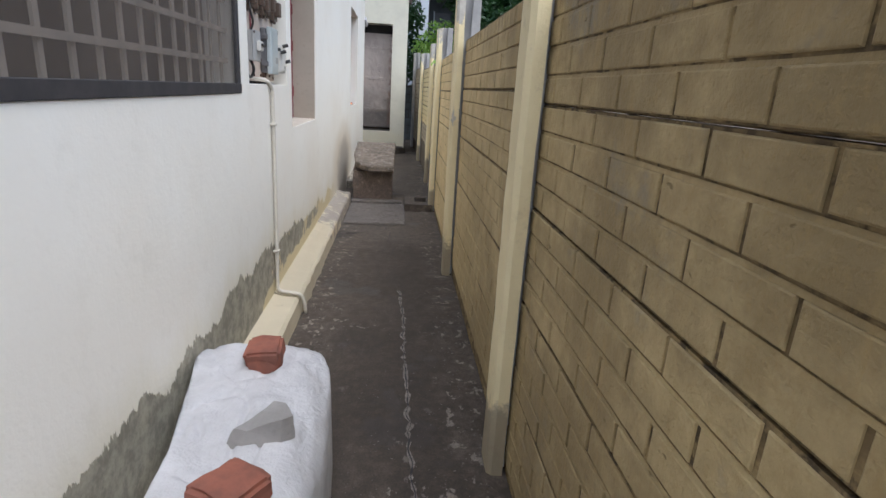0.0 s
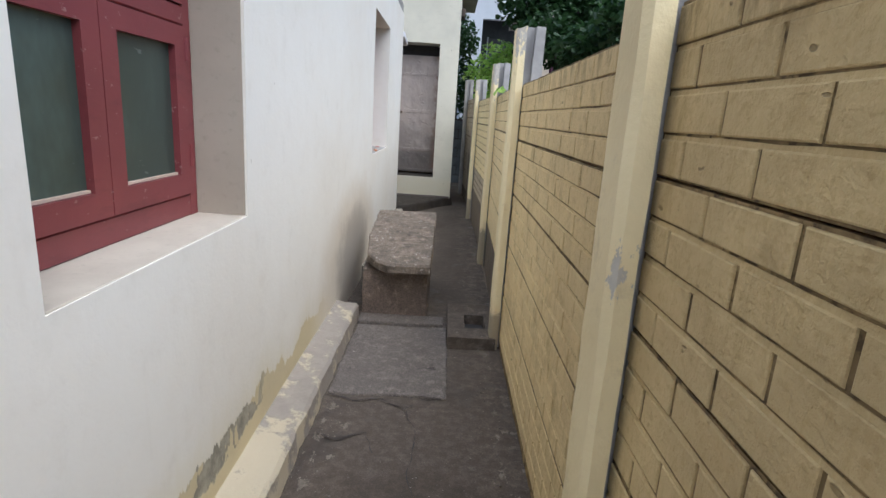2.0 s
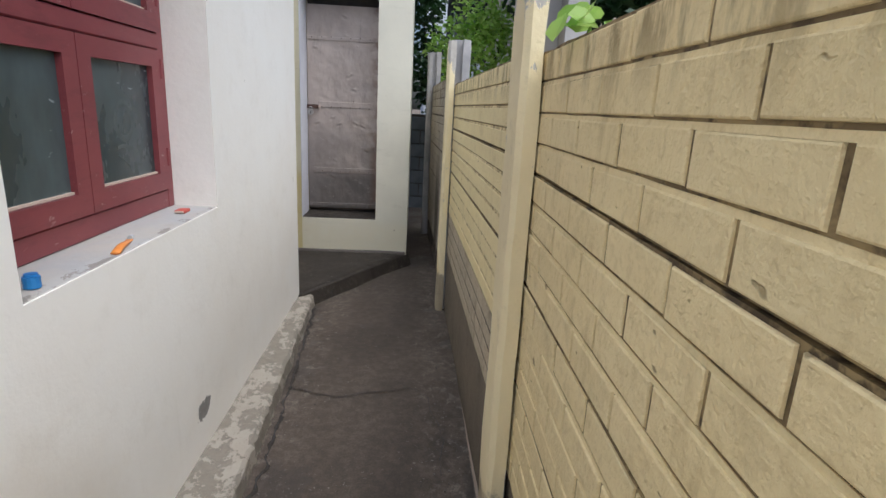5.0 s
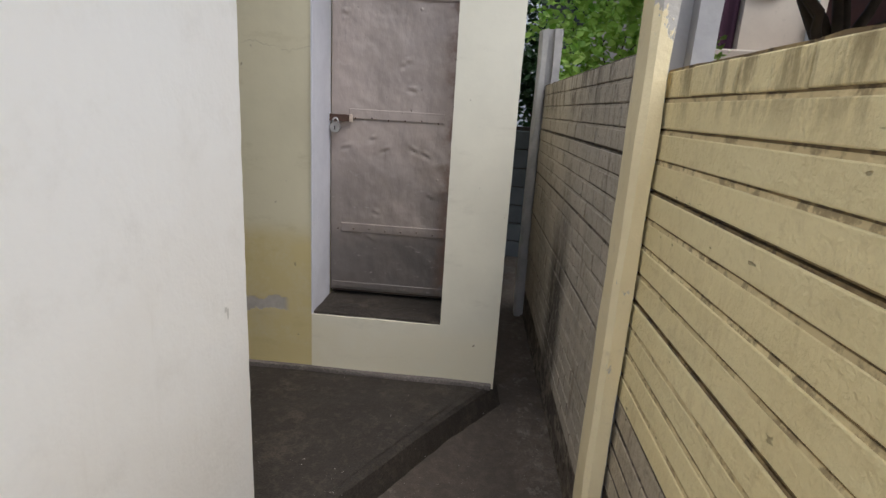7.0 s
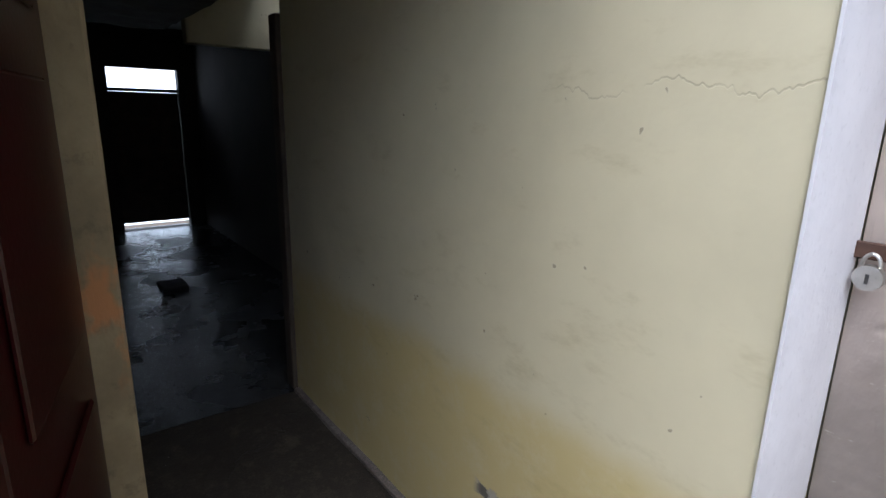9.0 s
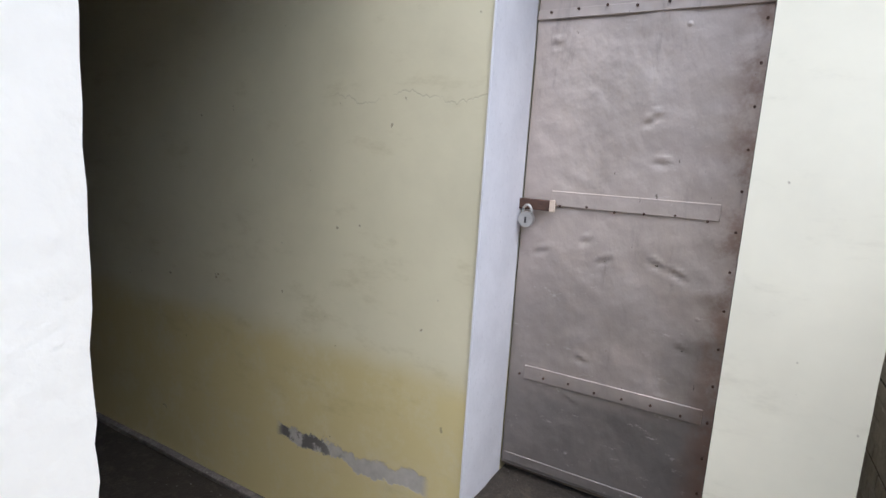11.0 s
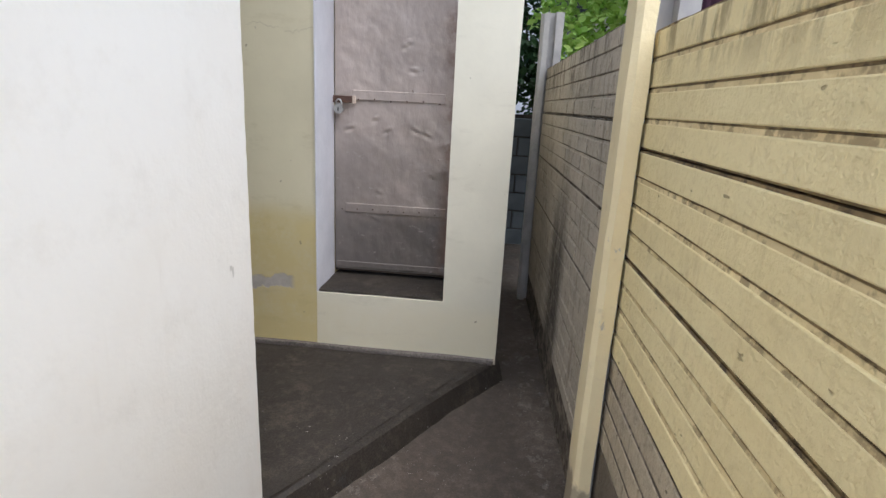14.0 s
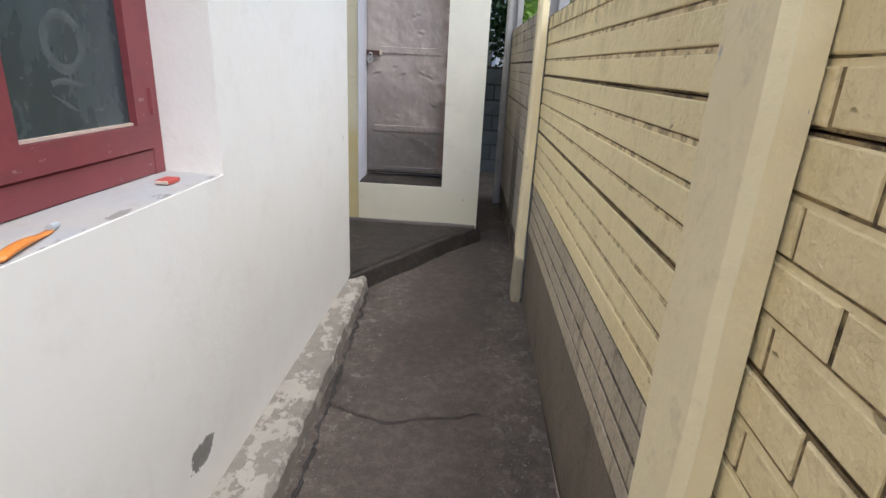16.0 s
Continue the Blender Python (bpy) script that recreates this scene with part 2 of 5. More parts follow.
def concrete(name, c1, c2, wet=0.0, specks=1, rough=0.85, pale=2.2, relief_by=0.6):
    n = Net(name)
    c = n.mix(n.ramp(n.noise(1.3, 6, 0.65), 0.32, 0.68), c1, c2)
    c = n.mix(n.ramp(n.noise(5, 6, 0.75), 0.52, 0.68, 0, 0.75), c, tuple(pale * v for v in c2))
    c = n.mix(n.ramp(n.noise(3.1, 5, 0.7), 0.55, 0.7, 0, 0.45), c, tuple(0.55 * v for v in c1))
    grit = n.noise(120, 2)
    c = n.mix(n.ramp(grit, 0.35, 0.65, 0.55, 0), c, tuple(0.45 * v for v in c1))
    c = n.mix(n.ramp(n.noise(24, 5, 0.75), 0.52, 0.66, 0, 0.45), c, tuple(1.7 * v for v in c2))
    if specks:
        dense = specks > 1
        chips = n.math("MULTIPLY", n.ramp(n.noise(42 if dense else 60, 3, 0.6), 0.61 if dense else 0.69, 0.64 if dense else 0.72), n.ramp(n.noise(9.0 if dense else 2.3, 3), 0.45 if dense else 0.52, 0.60))
        c = n.mix(n.math("MULTIPLY", chips, 0.75), c, (0.55, 0.52, 0.47))
        if dense:
            c = n.mix(n.ramp(n.noise(11, 6, 0.75), 0.45, 0.62, 0, 0.7), c, tuple(0.5 * v for v in c1))
    warp = n.t.nodes.new("ShaderNodeVectorMath")
    warp.operation = "MULTIPLY_ADD"
    wn2 = n.t.nodes.new("ShaderNodeTexNoise")
    wn2.inputs["Scale"].default_value, wn2.inputs["Detail"].default_value = 3.0, 6.0
    n.t.links.new(n.co, wn2.inputs["Vector"])
    n.t.links.new(wn2.outputs["Color"], warp.inputs[0])
    warp.inputs[1].default_value = (0.55, 0.55, 0.55)
    n.t.links.new(n.co, warp.inputs[2])
    cracks = n.math("MULTIPLY", n.ramp(n.voronoi(1.5, "DISTANCE_TO_EDGE", warp.outputs[0]), 0.0, 0.010, 1, 0), n.ramp(n.noise(1.7, 3), 0.52, 0.60))
    c = n.mix(n.math("MULTIPLY", cracks, 0.7), c, (0.03, 0.027, 0.024))
    relief = n.math("ADD", n.noise(7, 6, 0.65), n.math("MULTIPLY", grit, 0.3))
    relief = n.math("SUBTRACT", relief, n.math("MULTIPLY", cracks, 0.6))
    r = n.ramp(n.noise(2.0, 4), 0.3, 0.7, rough - wet, rough)
    return n.done(c, r, relief, relief_by, 0.015)


def passage_floor():
    """Old trowelled cement: dark and damp down the middle, dusty along both sides, a paler screed before the washing stone."""
    n = Net("worn_cement_floor")
    x, y = n.axis(0), n.axis(1)
    c = n.mix(n.ramp(n.noise(0.9, 5, 0.6), 0.35, 0.65), (0.066, 0.051, 0.038), (0.112, 0.087, 0.065))
    wander = n.math("MULTIPLY", n.math("SUBTRACT", n.noise(2.4, 5, 0.65), 0.5), 1.3)
    yy = n.math("ADD", y, wander)
    screed = n.math("MULTIPLY", n.ramp(yy, 4.15, 4.6), n.ramp(yy, 6.0, 6.4, 1, 0))
    c = n.mix(n.math("MULTIPLY", screed, 0.75), c, n.mix(n.noise(4, 5, 0.7), (0.115, 0.092, 0.073), (0.185, 0.152, 0.124)))
    wipe = n.noise(1.6, 6, 0.7, n.scaled(2.2, 0.6, 1))
    c = n.mix(n.ramp(wipe, 0.48, 0.70, 0, 0.55), c, (0.150, 0.118, 0.090))
    edge = n.math("ADD", n.ramp(x, 0.78, 0.98), n.ramp(x, 0.20, 0.45, 1, 0), True)
    dust = n.math("MULTIPLY", edge, n.ramp(n.noise(7, 6, 0.75), 0.40, 0.62, 0, 0.6))
    c = n.mix(dust, c, (0.19, 0.152, 0.118))
    damp = n.ramp(n.noise(2.1, 5, 0.6, n.scaled(1, 0.8, 1)), 0.54, 0.64, 0, 0.6)
    c = n.mix(damp, c, (0.036, 0.028, 0.022))
    mottle = n.noise(19, 6, 0.75)
    c = n.mix(n.ramp(mottle, 0.42, 0.62, 0.45, 0.0), c, (0.036, 0.028, 0.021))
    # lime splashes, thickest along the two sides
    zone = n.math("ADD", n.noise(2.0, 4, 0.6), n.math("MULTIPLY", edge, 0.20))
    splash = n.math("MULTIPLY", n.ramp(n.noise(17, 5, 0.65, n.scaled(1.0, 0.75, 1)), 0.575, 0.61), n.math("MULTIPLY", n.ramp(zone, 0.56, 0.68), n.ramp(y, 4.2, 5.4, 1.0, 0.35)))
    c = n.mix(n.math("MULTIPLY", splash, 0.6), c, (0.38, 0.33, 0.275))
    chips = n.math("MULTIPLY", n.ramp(n.noise(75, 3, 0.6), 0.68, 0.71), n.ramp(zone, 0.42, 0.60, 0.15, 1))
    c = n.mix(n.math("MULTIPLY", chips, 0.7), c, (0.42, 0.39, 0.34))
    grit = n.noise(140, 2)
    c = n.mix(n.ramp(grit, 0.35, 0.6, 0.35, 0), c, (0.03, 0.026, 0.023))
    relief = n.math("ADD", n.math("ADD", n.noise(6, 6, 0.65), n.math("MULTIPLY", mottle, 0.35)), n.math("MULTIPLY", grit, 0.12))
    relief = n.math("ADD", relief, n.math("MULTIPLY", splash, 0.08))
    return n.done(c, n.ramp(damp, 0.0, 0.6, 0.82, 0.58), relief, 0.55, 0.012)


def fence_paint(name, c1, c2, dirt, joint=False, algae=False, soil=1.0):
    n = Net(name)
    n.co = n.t.nodes.new("ShaderNodeNewGeometry").outputs["Position"]
    z = n.axis(2)
    if joint:
        # paint that has lost most of its cover to dirt, in uneven dabs
        c = n.mix(n.ramp(n.noise(7, 5, 0.7, n.scaled(1, 0.8, 1.6)), 0.40, 0.56), c1, c2)
        c = n.mix(n.ramp(n.noise(26, 4, 0.65), 0.48, 0.62), c, dirt)
        return n.done(c, 0.9, n.noise(40, 4), 0.6, 0.004)
    c = n.mix(n.ramp(n.noise(1.9, 5), 0.35, 0.7), c1, c2)
    c = n.mix(n.math("MULTIPLY", n.random(), 0.22), c, (0.80 * c2[0], 0.84 * c2[1], 0.90 * c2[2]))
    # near bays are duller: worn paint plus their shade put into the colour
    wear_and_shade = n.math("MULTIPLY", n.ramp(n.axis(1), 1.2, 5.4, 1, 0), n.ramp(n.noise(2.1, 6, 0.7), 0.3, 0.62, 0.45, 1.0))
    c = n.mix(wear_and_shade, c, (0.43 * c2[0], 0.415 * c2[1], 0.40 * c2[2]))
    lichen = n.math("MULTIPLY", n.ramp(n.axis(1), 1.6, 3.8, 1, 0), n.ramp(n.noise(2.6, 6, 0.75), 0.50, 0.64, 0, 0.6))
    c = n.mix(n.math("MULTIPLY", lichen, n.ramp(z, 0.5, 1.3, 0.45, 1.0)), c, (0.25, 0.235, 0.20))
    runs = n.noise(3.2, 6, 0.7, n.scaled(1, 4.5, 0.8))
    c = n.mix(n.ramp(runs, 0.54, 0.72, 0, 0.6 * soil), c, dirt)
    smudge = n.math("MULTIPLY", n.ramp(n.noise(6.5, 6, 0.75), 0.50, 0.68, 0, 0.45 * soil), n.ramp(n.noise(1.7, 3), 0.40, 0.56, 0.25, 1.0))
    c = n.mix(smudge, c, tuple(0.75 * v for v in dirt))
    c = n.mix(n.ramp(n.noise(48, 4, 0.7), 0.50, 0.66, 0, 0.35 * soil), c, dirt)
    top = n.math("MULTIPLY", n.ramp(z, 1.42, 1.56), n.ramp(n.noise(5.5, 5, 0.7, n.scaled(1, 2.5, 0.7)), 0.46, 0.62))
    c = n.mix(n.math("MULTIPLY", top, 0.75), c, tuple(0.55 * v for v in dirt))
    pits = n.ramp(n.noise(30, 2, 0.5, n.scaled(1, 0.6, 1.3)), 0.72, 0.76, 0, 0.65)
    c = n.mix(pits, c, tuple(0.45 * v for v in dirt))
    if algae:
        # a run of black algae below a leak, dark towards the floor
        off = n.math("DIVIDE", n.math("SUBTRACT", n.axis(1), n.math("ADD", 11.50, n.math("MULTIPLY", n.noise(2.2, 4), 0.12))), 0.22)
        run = n.math("MULTIPLY", n.ramp(n.math("MULTIPLY", off, off), 0.1, 1.6, 1, 0), n.ramp(z, 0.65, 1.15, 1, 0))
        run = n.math("MULTIPLY", run, n.ramp(n.noise(9, 6, 0.75, n.scaled(1, 2.5, 0.6)), 0.32, 0.58, 0.3, 1.0))
        c = n.mix(n.math("MULTIPLY", run, 0.88), c, (0.055, 0.042, 0.030))
    relief = n.math("ADD", n.math("ADD", n.noise(14, 6, 0.65), n.math("MULTIPLY", n.noise(4.5, 3), 0.9)), n.math("MULTIPLY", n.noise(85, 3), 0.4))
    relief = n.math("SUBTRACT", relief, n.math("MULTIPLY", pits, 0.5))
    return n.done(c, 0.85, relief, 0.85, 0.010)


def post_paint():
    n = Net("painted_concrete_post")
    rim = n.ramp(n.math("ABSOLUTE", n.axis(1)), 0.040, 0.062, 0.0, 0.17)
    n.co = n.t.nodes.new("ShaderNodeNewGeometry").outputs["Position"]
    z = n.axis(2)
    c = n.mix(n.ramp(n.noise(2.5, 5), 0.35, 0.7), (0.87, 0.755, 0.47), (0.80, 0.685, 0.415))
    c = n.mix(n.ramp(n.noise(11, 6, 0.75), 0.54, 0.72, 0, 0.35), c, (0.50, 0.41, 0.25))
    worn = n.math("ADD", n.noise(8, 6, 0.75, n.scaled(1, 1, 0.5)), n.ramp(z, 1.55, 1.75, -0.17, 0.08))
    worn = n.math("ADD", worn, rim)
    c = n.mix(n.ramp(worn, 0.65, 0.68), c, n.mix(n.noise(25, 4), (0.36, 0.33, 0.28), (0.68, 0.65, 0.58)))
    c = n.mix(n.ramp(n.math("ADD", z, n.math("MULTIPLY", n.noise(6, 5, 0.7), -0.5)), -0.02, 0.06, 0.75, 0), c, (0.24, 0.20, 0.155))
    relief = n.math("SUBTRACT", n.math("ADD", n.noise(12, 5), n.math("MULTIPLY", n.noise(70, 3), 0.4)), n.math("MULTIPLY", n.ramp(worn, 0.65, 0.68), 0.3))
    return n.done(c, 0.8, relief, 0.5, 0.008)


def sheet_metal():
    n = Net("tarnished_tin_sheet")
    c = n.mix(n.ramp(n.noise(1.7, 5), 0.3, 0.7), (0.60, 0.515, 0.455), (0.47, 0.405, 0.365))
    c = n.mix(n.ramp(n.noise(4, 6, 0.7, n.scaled(3.0, 1, 0.6)), 0.55, 0.75, 0, 0.5), c, (0.27, 0.225, 0.20))
    z = n.axis(2)
    c = n.mix(n.math("MULTIPLY", n.ramp(z, 0.70, 0.82, 1, 0), n.ramp(n.noise(3, 5, 0.7), 0.2, 0.6, 0.4, 1.0)), c, (0.17, 0.15, 0.14))
    # sheet turns darker, unevenly, from 1.45 m down
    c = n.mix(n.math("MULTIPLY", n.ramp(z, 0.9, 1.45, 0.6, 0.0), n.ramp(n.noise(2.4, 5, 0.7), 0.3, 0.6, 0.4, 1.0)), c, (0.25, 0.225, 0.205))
    scuff = n.ramp(n.noise(9, 6, 0.8, n.scaled(1, 1, 2.6)), 0.60, 0.68, 0, 0.6)
    c = n.mix(scuff, c, (0.66, 0.60, 0.56))
    rim = n.math("MULTIPLY", n.ramp(n.axis(0), 0.36, 0.455), n.ramp(n.noise(7, 5, 0.7), 0.4, 0.6))
    c = n.mix(n.math("MULTIPLY", rim, 0.6), c, (0.24, 0.13, 0.085))
    spots = n.ramp(n.noise(24, 3, 0.6, n.scaled(1.6, 1, 0.6)), 0.70, 0.74, 0, 0.8)
    c = n.mix(spots, c, (0.10, 0.075, 0.06))
    dents = n.math("ADD", n.noise(3.6, 3), n.math("MULTIPLY", n.ramp(n.voronoi(6.5), 0.0, 0.07, 0.22, 0.0), 1.0))
    dents = n.math("ADD", dents, n.math("MULTIPLY", n.noise(13, 4, 0.6, n.scaled(1, 1, 0.6)), 0.25))
    return n.done(c, n.ramp(n.noise(5, 4), 0.3, 0.7, 0.42, 0.62), dents, 0.55, 0.03, 0.55)


def red_paint():
    n = Net("chipped_red_oxide_paint")
    c = n.mix(n.ramp(n.noise(4, 4), 0.3, 0.7), (0.235, 0.055, 0.06), (0.20, 0.045, 0.052))
    chips = n.ramp(n.noise(38, 4, 0.7, n.scaled(1, 0.5, 1.0)), 0.655, 0.68, 0, 0.5)
    c = n.mix(chips, c, (0.46, 0.33, 0.31))
    c = n.mix(n.ramp(n.noise(9, 5, 0.7, n.scaled(1, 0.35, 1.6)), 0.52, 0.68, 0, 0.4), c, (0.13, 0.03, 0.036))
    return n.done(c, 0.45, n.noise(25, 5, 0.6, n.scaled(1, 0.3, 1)), 0.35, 0.004)


def glass(name, c, rough, dusty):
    n = Net(name)
    smear = n.noise(3.0, 5, 0.7, n.scaled(1, 1, 0.5))
    col = n.mix(n.ramp(smear, 0.4, 0.75), c, tuple(min(1, v * 1.9 + 0.02) for v in c))
    scratch = n.ramp(n.noise(11, 3, 0.5, n.scaled(1, 1.0, 3.0)), 0.68, 0.72, 0, dusty)
    col = n.mix(scratch, col, (0.45, 0.5, 0.5))
    return n.done(col, n.ramp(smear, 0.4, 0.7, rough, rough + 0.2), n.noise(18, 3), 0.05, 0.003)


def leaf_green(name, a, b):
    n = Net(name)
    g = n.t.nodes.new("ShaderNodeNewGeometry").outputs["Random Per Island"]
    c = n.mix(g, a, b)
    n.done(c, 0.45)
    thin, mixer = n.t.nodes.new("ShaderNodeBsdfTranslucent"), n.t.nodes.new("ShaderNodeMixShader")
    n.t.links.new(c, thin.inputs["Color"])
    mixer.inputs[0].default_value = 0.45
    n.t.links.new(n.b.outputs[0], mixer.inputs[1])
    n.t.links.new(thin.outputs[0], mixer.inputs[2])
    n.t.links.new(mixer.outputs[0], n.t.nodes["Material Output"].inputs[0])
    return n.m


def net_cloth():
    """Fine insect netting: half thread, half gap."""
    n = Net("insect_netting")
    c = n.mix(n.noise(3, 4), (0.125, 0.100, 0.082), (0.18, 0.148, 0.122))
    n.done(c, 0.9)
    out = n.t.nodes["Material Output"]
    clear, mixer = n.t.nodes.new("ShaderNodeBsdfTransparent"), n.t.nodes.new("ShaderNodeMixShader")
    n.t.links.new(n.ramp(n.noise(2.2, 4, 0.6, n.scaled(1, 2, 0.5)), 0.3, 0.7, 0.42, 0.62), mixer.inputs[0])
    n.t.links.new(clear.outputs[0], mixer.inputs[1])
    n.t.links.new(n.b.outputs[0], mixer.inputs[2])
    n.t.links.new(mixer.outputs[0], out.inputs[0])
    return n.m


WALL = house_paint()
CREAM = cream_paint("cream_distemper", (0.77, 0.735, 0.595), (0.71, 0.66, 0.50), 0.35, False)
YELLOW = cream_paint("yellow_distemper", (0.67, 0.62, 0.435), (0.59, 0.50, 0.25), 0.82, True)
PILLAR = pillar_plaster()
JAMB = plain("lilac_white_paint", (0.74, 0.74, 0.78), (0.66, 0.66, 0.70), 5, 0.7)
CEMENT = passage_floor()
CEMENT_DARK = concrete("dark_cement_platform", (0.026, 0.020, 0.0145), (0.044, 0.035, 0.025), 0.2)
CEMENT_PALE = concrete("crumbled_mortar", (0.20, 0.175, 0.15), (0.30, 0.265, 0.23), 0.0, 1, 0.9, 1.3)
CEMENT_LIGHT = concrete("pale_cement_slab", (0.130, 0.112, 0.098), (0.185, 0.163, 0.145), 0.1, pale=1.5)
SILL = sill_cement()
# darker than the wall: the reveal's shade is put into this beige
REVEAL_SHADE = plain("beige_reveal_shade", (0.46, 0.41, 0.335), (0.40, 0.355, 0.29), 3, 0.85, 40)
SILL_CREAM = plain("dusty_cream_sill", (0.60, 0.545, 0.45), (0.52, 0.465, 0.38), 6, 0.85, 50)
STONE = concrete("rough_stone_slab", (0.165, 0.133, 0.102), (0.26, 0.212, 0.165), 0.0, 2, 0.8, 1.4, 1.0)
BLOCK = concrete("stained_cement_block", (0.13, 0.10, 0.082), (0.20, 0.155, 0.125), 0.0, False)
KERB = cream_paint("cream_kerb_paint", (0.64, 0.565, 0.405), (0.56, 0.49, 0.35), -1.0, False)
KERB_WORN = worn_kerb()
KERB_FLAKED = flaked_kerb()
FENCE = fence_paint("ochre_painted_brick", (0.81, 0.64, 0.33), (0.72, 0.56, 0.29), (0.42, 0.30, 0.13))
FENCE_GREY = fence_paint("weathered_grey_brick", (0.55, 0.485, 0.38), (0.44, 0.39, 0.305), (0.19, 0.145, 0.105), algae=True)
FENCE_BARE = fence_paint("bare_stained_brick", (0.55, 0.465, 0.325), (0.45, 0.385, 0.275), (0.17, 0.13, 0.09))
# cleaner, paler paint in bays 3 and 4 partly makes up for missing light
FENCE_PALE_LIT = fence_paint("pale_ochre_panel", (0.88, 0.755, 0.42), (0.84, 0.705, 0.375), (0.56, 0.43, 0.21), soil=0.5)
FENCE_CLEAN_LIT = fence_paint("bright_ochre_brick", (0.87, 0.715, 0.395), (0.82, 0.665, 0.35), (0.48, 0.35, 0.16), soil=0.6)
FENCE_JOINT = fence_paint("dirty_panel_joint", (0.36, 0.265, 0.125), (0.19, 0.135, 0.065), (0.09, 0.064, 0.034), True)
JOINT_PALE = fence_paint("dusty_panel_joint", (0.84, 0.70, 0.39), (0.66, 0.53, 0.28), (0.40, 0.31, 0.165), True)
JOINT_GREY = fence_paint("grey_panel_joint", (0.26, 0.215, 0.165), (0.12, 0.098, 0.075), (0.06, 0.048, 0.036), True)
PLINTH = fence_paint("bare_plinth_panel", (0.215, 0.175, 0.125), (0.16, 0.13, 0.092), (0.11, 0.085, 0.06))
POST = post_paint()
POST_GREY = plain("weathered_grey_concrete", (0.50, 0.49, 0.47), (0.34, 0.335, 0.33), 5, 0.85, 35, 0.5)
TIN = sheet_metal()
RED = red_paint()
PANE = glass("frosted_green_pane", (0.045, 0.066, 0.056), 0.28, 0.25)
PANE_MARK = plain("pale_pane_mark", (0.105, 0.12, 0.112), (0.07, 0.085, 0.08), 30, 0.8)
PANE_DARK = glass("dusty_dark_pane", (0.035, 0.05, 0.052), 0.22, 0.7)
NET = net_cloth()
GRILLE = plain("grey_grille_paint", (0.50, 0.44, 0.375), (0.42, 0.37, 0.32), 8, 0.6)
# this near-black also fills holes and gaps, standing for their shade
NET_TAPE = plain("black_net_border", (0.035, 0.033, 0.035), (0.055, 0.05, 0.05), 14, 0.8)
# near-black colour carries the dimness of closed rooms and the corridor
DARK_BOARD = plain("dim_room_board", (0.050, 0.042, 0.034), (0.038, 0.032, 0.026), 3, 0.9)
PLY = plain("stained_meter_board", (0.62, 0.545, 0.47), (0.48, 0.395, 0.33), 4, 0.8, 30)
GREY_BOX = plain("grey_enamel", (0.42, 0.42, 0.41), (0.37, 0.37, 0.36), 7, 0.5)
DARK_BOX = plain("dark_grey_plastic", (0.14, 0.14, 0.145), (0.11, 0.11, 0.115), 8, 0.5)
PALE_BOX = plain("pale_blue_grey_lid", (0.50, 0.55, 0.56), (0.44, 0.49, 0.50), 5, 0.3)
WHITE_BOX = plain("yellowed_white_plastic", (0.72, 0.70, 0.65), (0.64, 0.62, 0.57), 6, 0.45)
BROWN_FUSE = plain("brown_porcelain", (0.12, 0.085, 0.065), (0.085, 0.06, 0.045), 10, 0.4)
RUBBER = plain("black_cable_sheath", (0.03, 0.028, 0.027), (0.05, 0.047, 0.045), 12, 0.6)
PIPE = plain("cream_pvc_conduit", (0.68, 0.64, 0.56), (0.58, 0.54, 0.46), 9, 0.5)
RUST = plain("rusted_iron", (0.075, 0.045, 0.035), (0.12, 0.065, 0.045), 20, 0.7, 80, 0.4, 0.4)
STEEL = plain("padlock_steel", (0.62, 0.61, 0.58), (0.45, 0.44, 0.42), 20, 0.35, 80, 0.1, 0.9)
CLOTH = plain("white_plastic_sacking", (0.58, 0.572, 0.58), (0.48, 0.472, 0.48), 9, 0.6, 42, 0.75, 0.0, 0.02)
RED_BRICK = plain("red_clay_brick", (0.30, 0.105, 0.065), (0.17, 0.07, 0.05), 9, 0.85, 50, 0.5)
GREY_STONE = plain("grey_field_stone", (0.25, 0.235, 0.225), (0.33, 0.31, 0.295), 7, 0.85, 40, 0.5)
BLUE = plain("blue_plastic", (0.03, 0.22, 0.55), (0.03, 0.18, 0.47), 10, 0.4)
ORANGE = plain("orange_plastic_film", (0.80, 0.30, 0.05), (0.72, 0.24, 0.04), 30, 0.35)
MATCH_RED = plain("red_printed_card", (0.52, 0.09, 0.06), (0.44, 0.07, 0.05), 30, 0.6)
PALE_CARD = plain("pale_card", (0.62, 0.50, 0.40), (0.55, 0.45, 0.36), 30, 0.7)
SOIL = plain("bare_soil", (0.20, 0.155, 0.11), (0.14, 0.11, 0.08), 0.7, 0.95, 9)
FAR_WHITE = plain("bluish_whitewash", (0.62, 0.66, 0.70), (0.54, 0.58, 0.62), 0.9, 0.8, 8)
FAR_CREAM = plain("dull_cream_plaster", (0.60, 0.53, 0.43), (0.52, 0.455, 0.37), 1.2, 0.8, 12)
STRIPED = plain("black_and_white_cloth", (0.62, 0.62, 0.62), (0.52, 0.52, 0.53), 6, 0.8)
FAR_BRICK = plain("dark_red_brickwork", (0.13, 0.05, 0.035), (0.09, 0.038, 0.03), 3, 0.9, 25)
PURPLE = plain("maroon_curtain_cloth", (0.050, 0.012, 0.032), (0.036, 0.009, 0.024), 4, 0.8)
GREY_BLOCK = plain("grey_cement_blocks", (0.10, 0.11, 0.115), (0.07, 0.078, 0.082), 3, 0.9, 40)
BARK = plain("dark_bark", (0.09, 0.07, 0.05), (0.06, 0.045, 0.035), 8, 0.9, 40, 0.6)
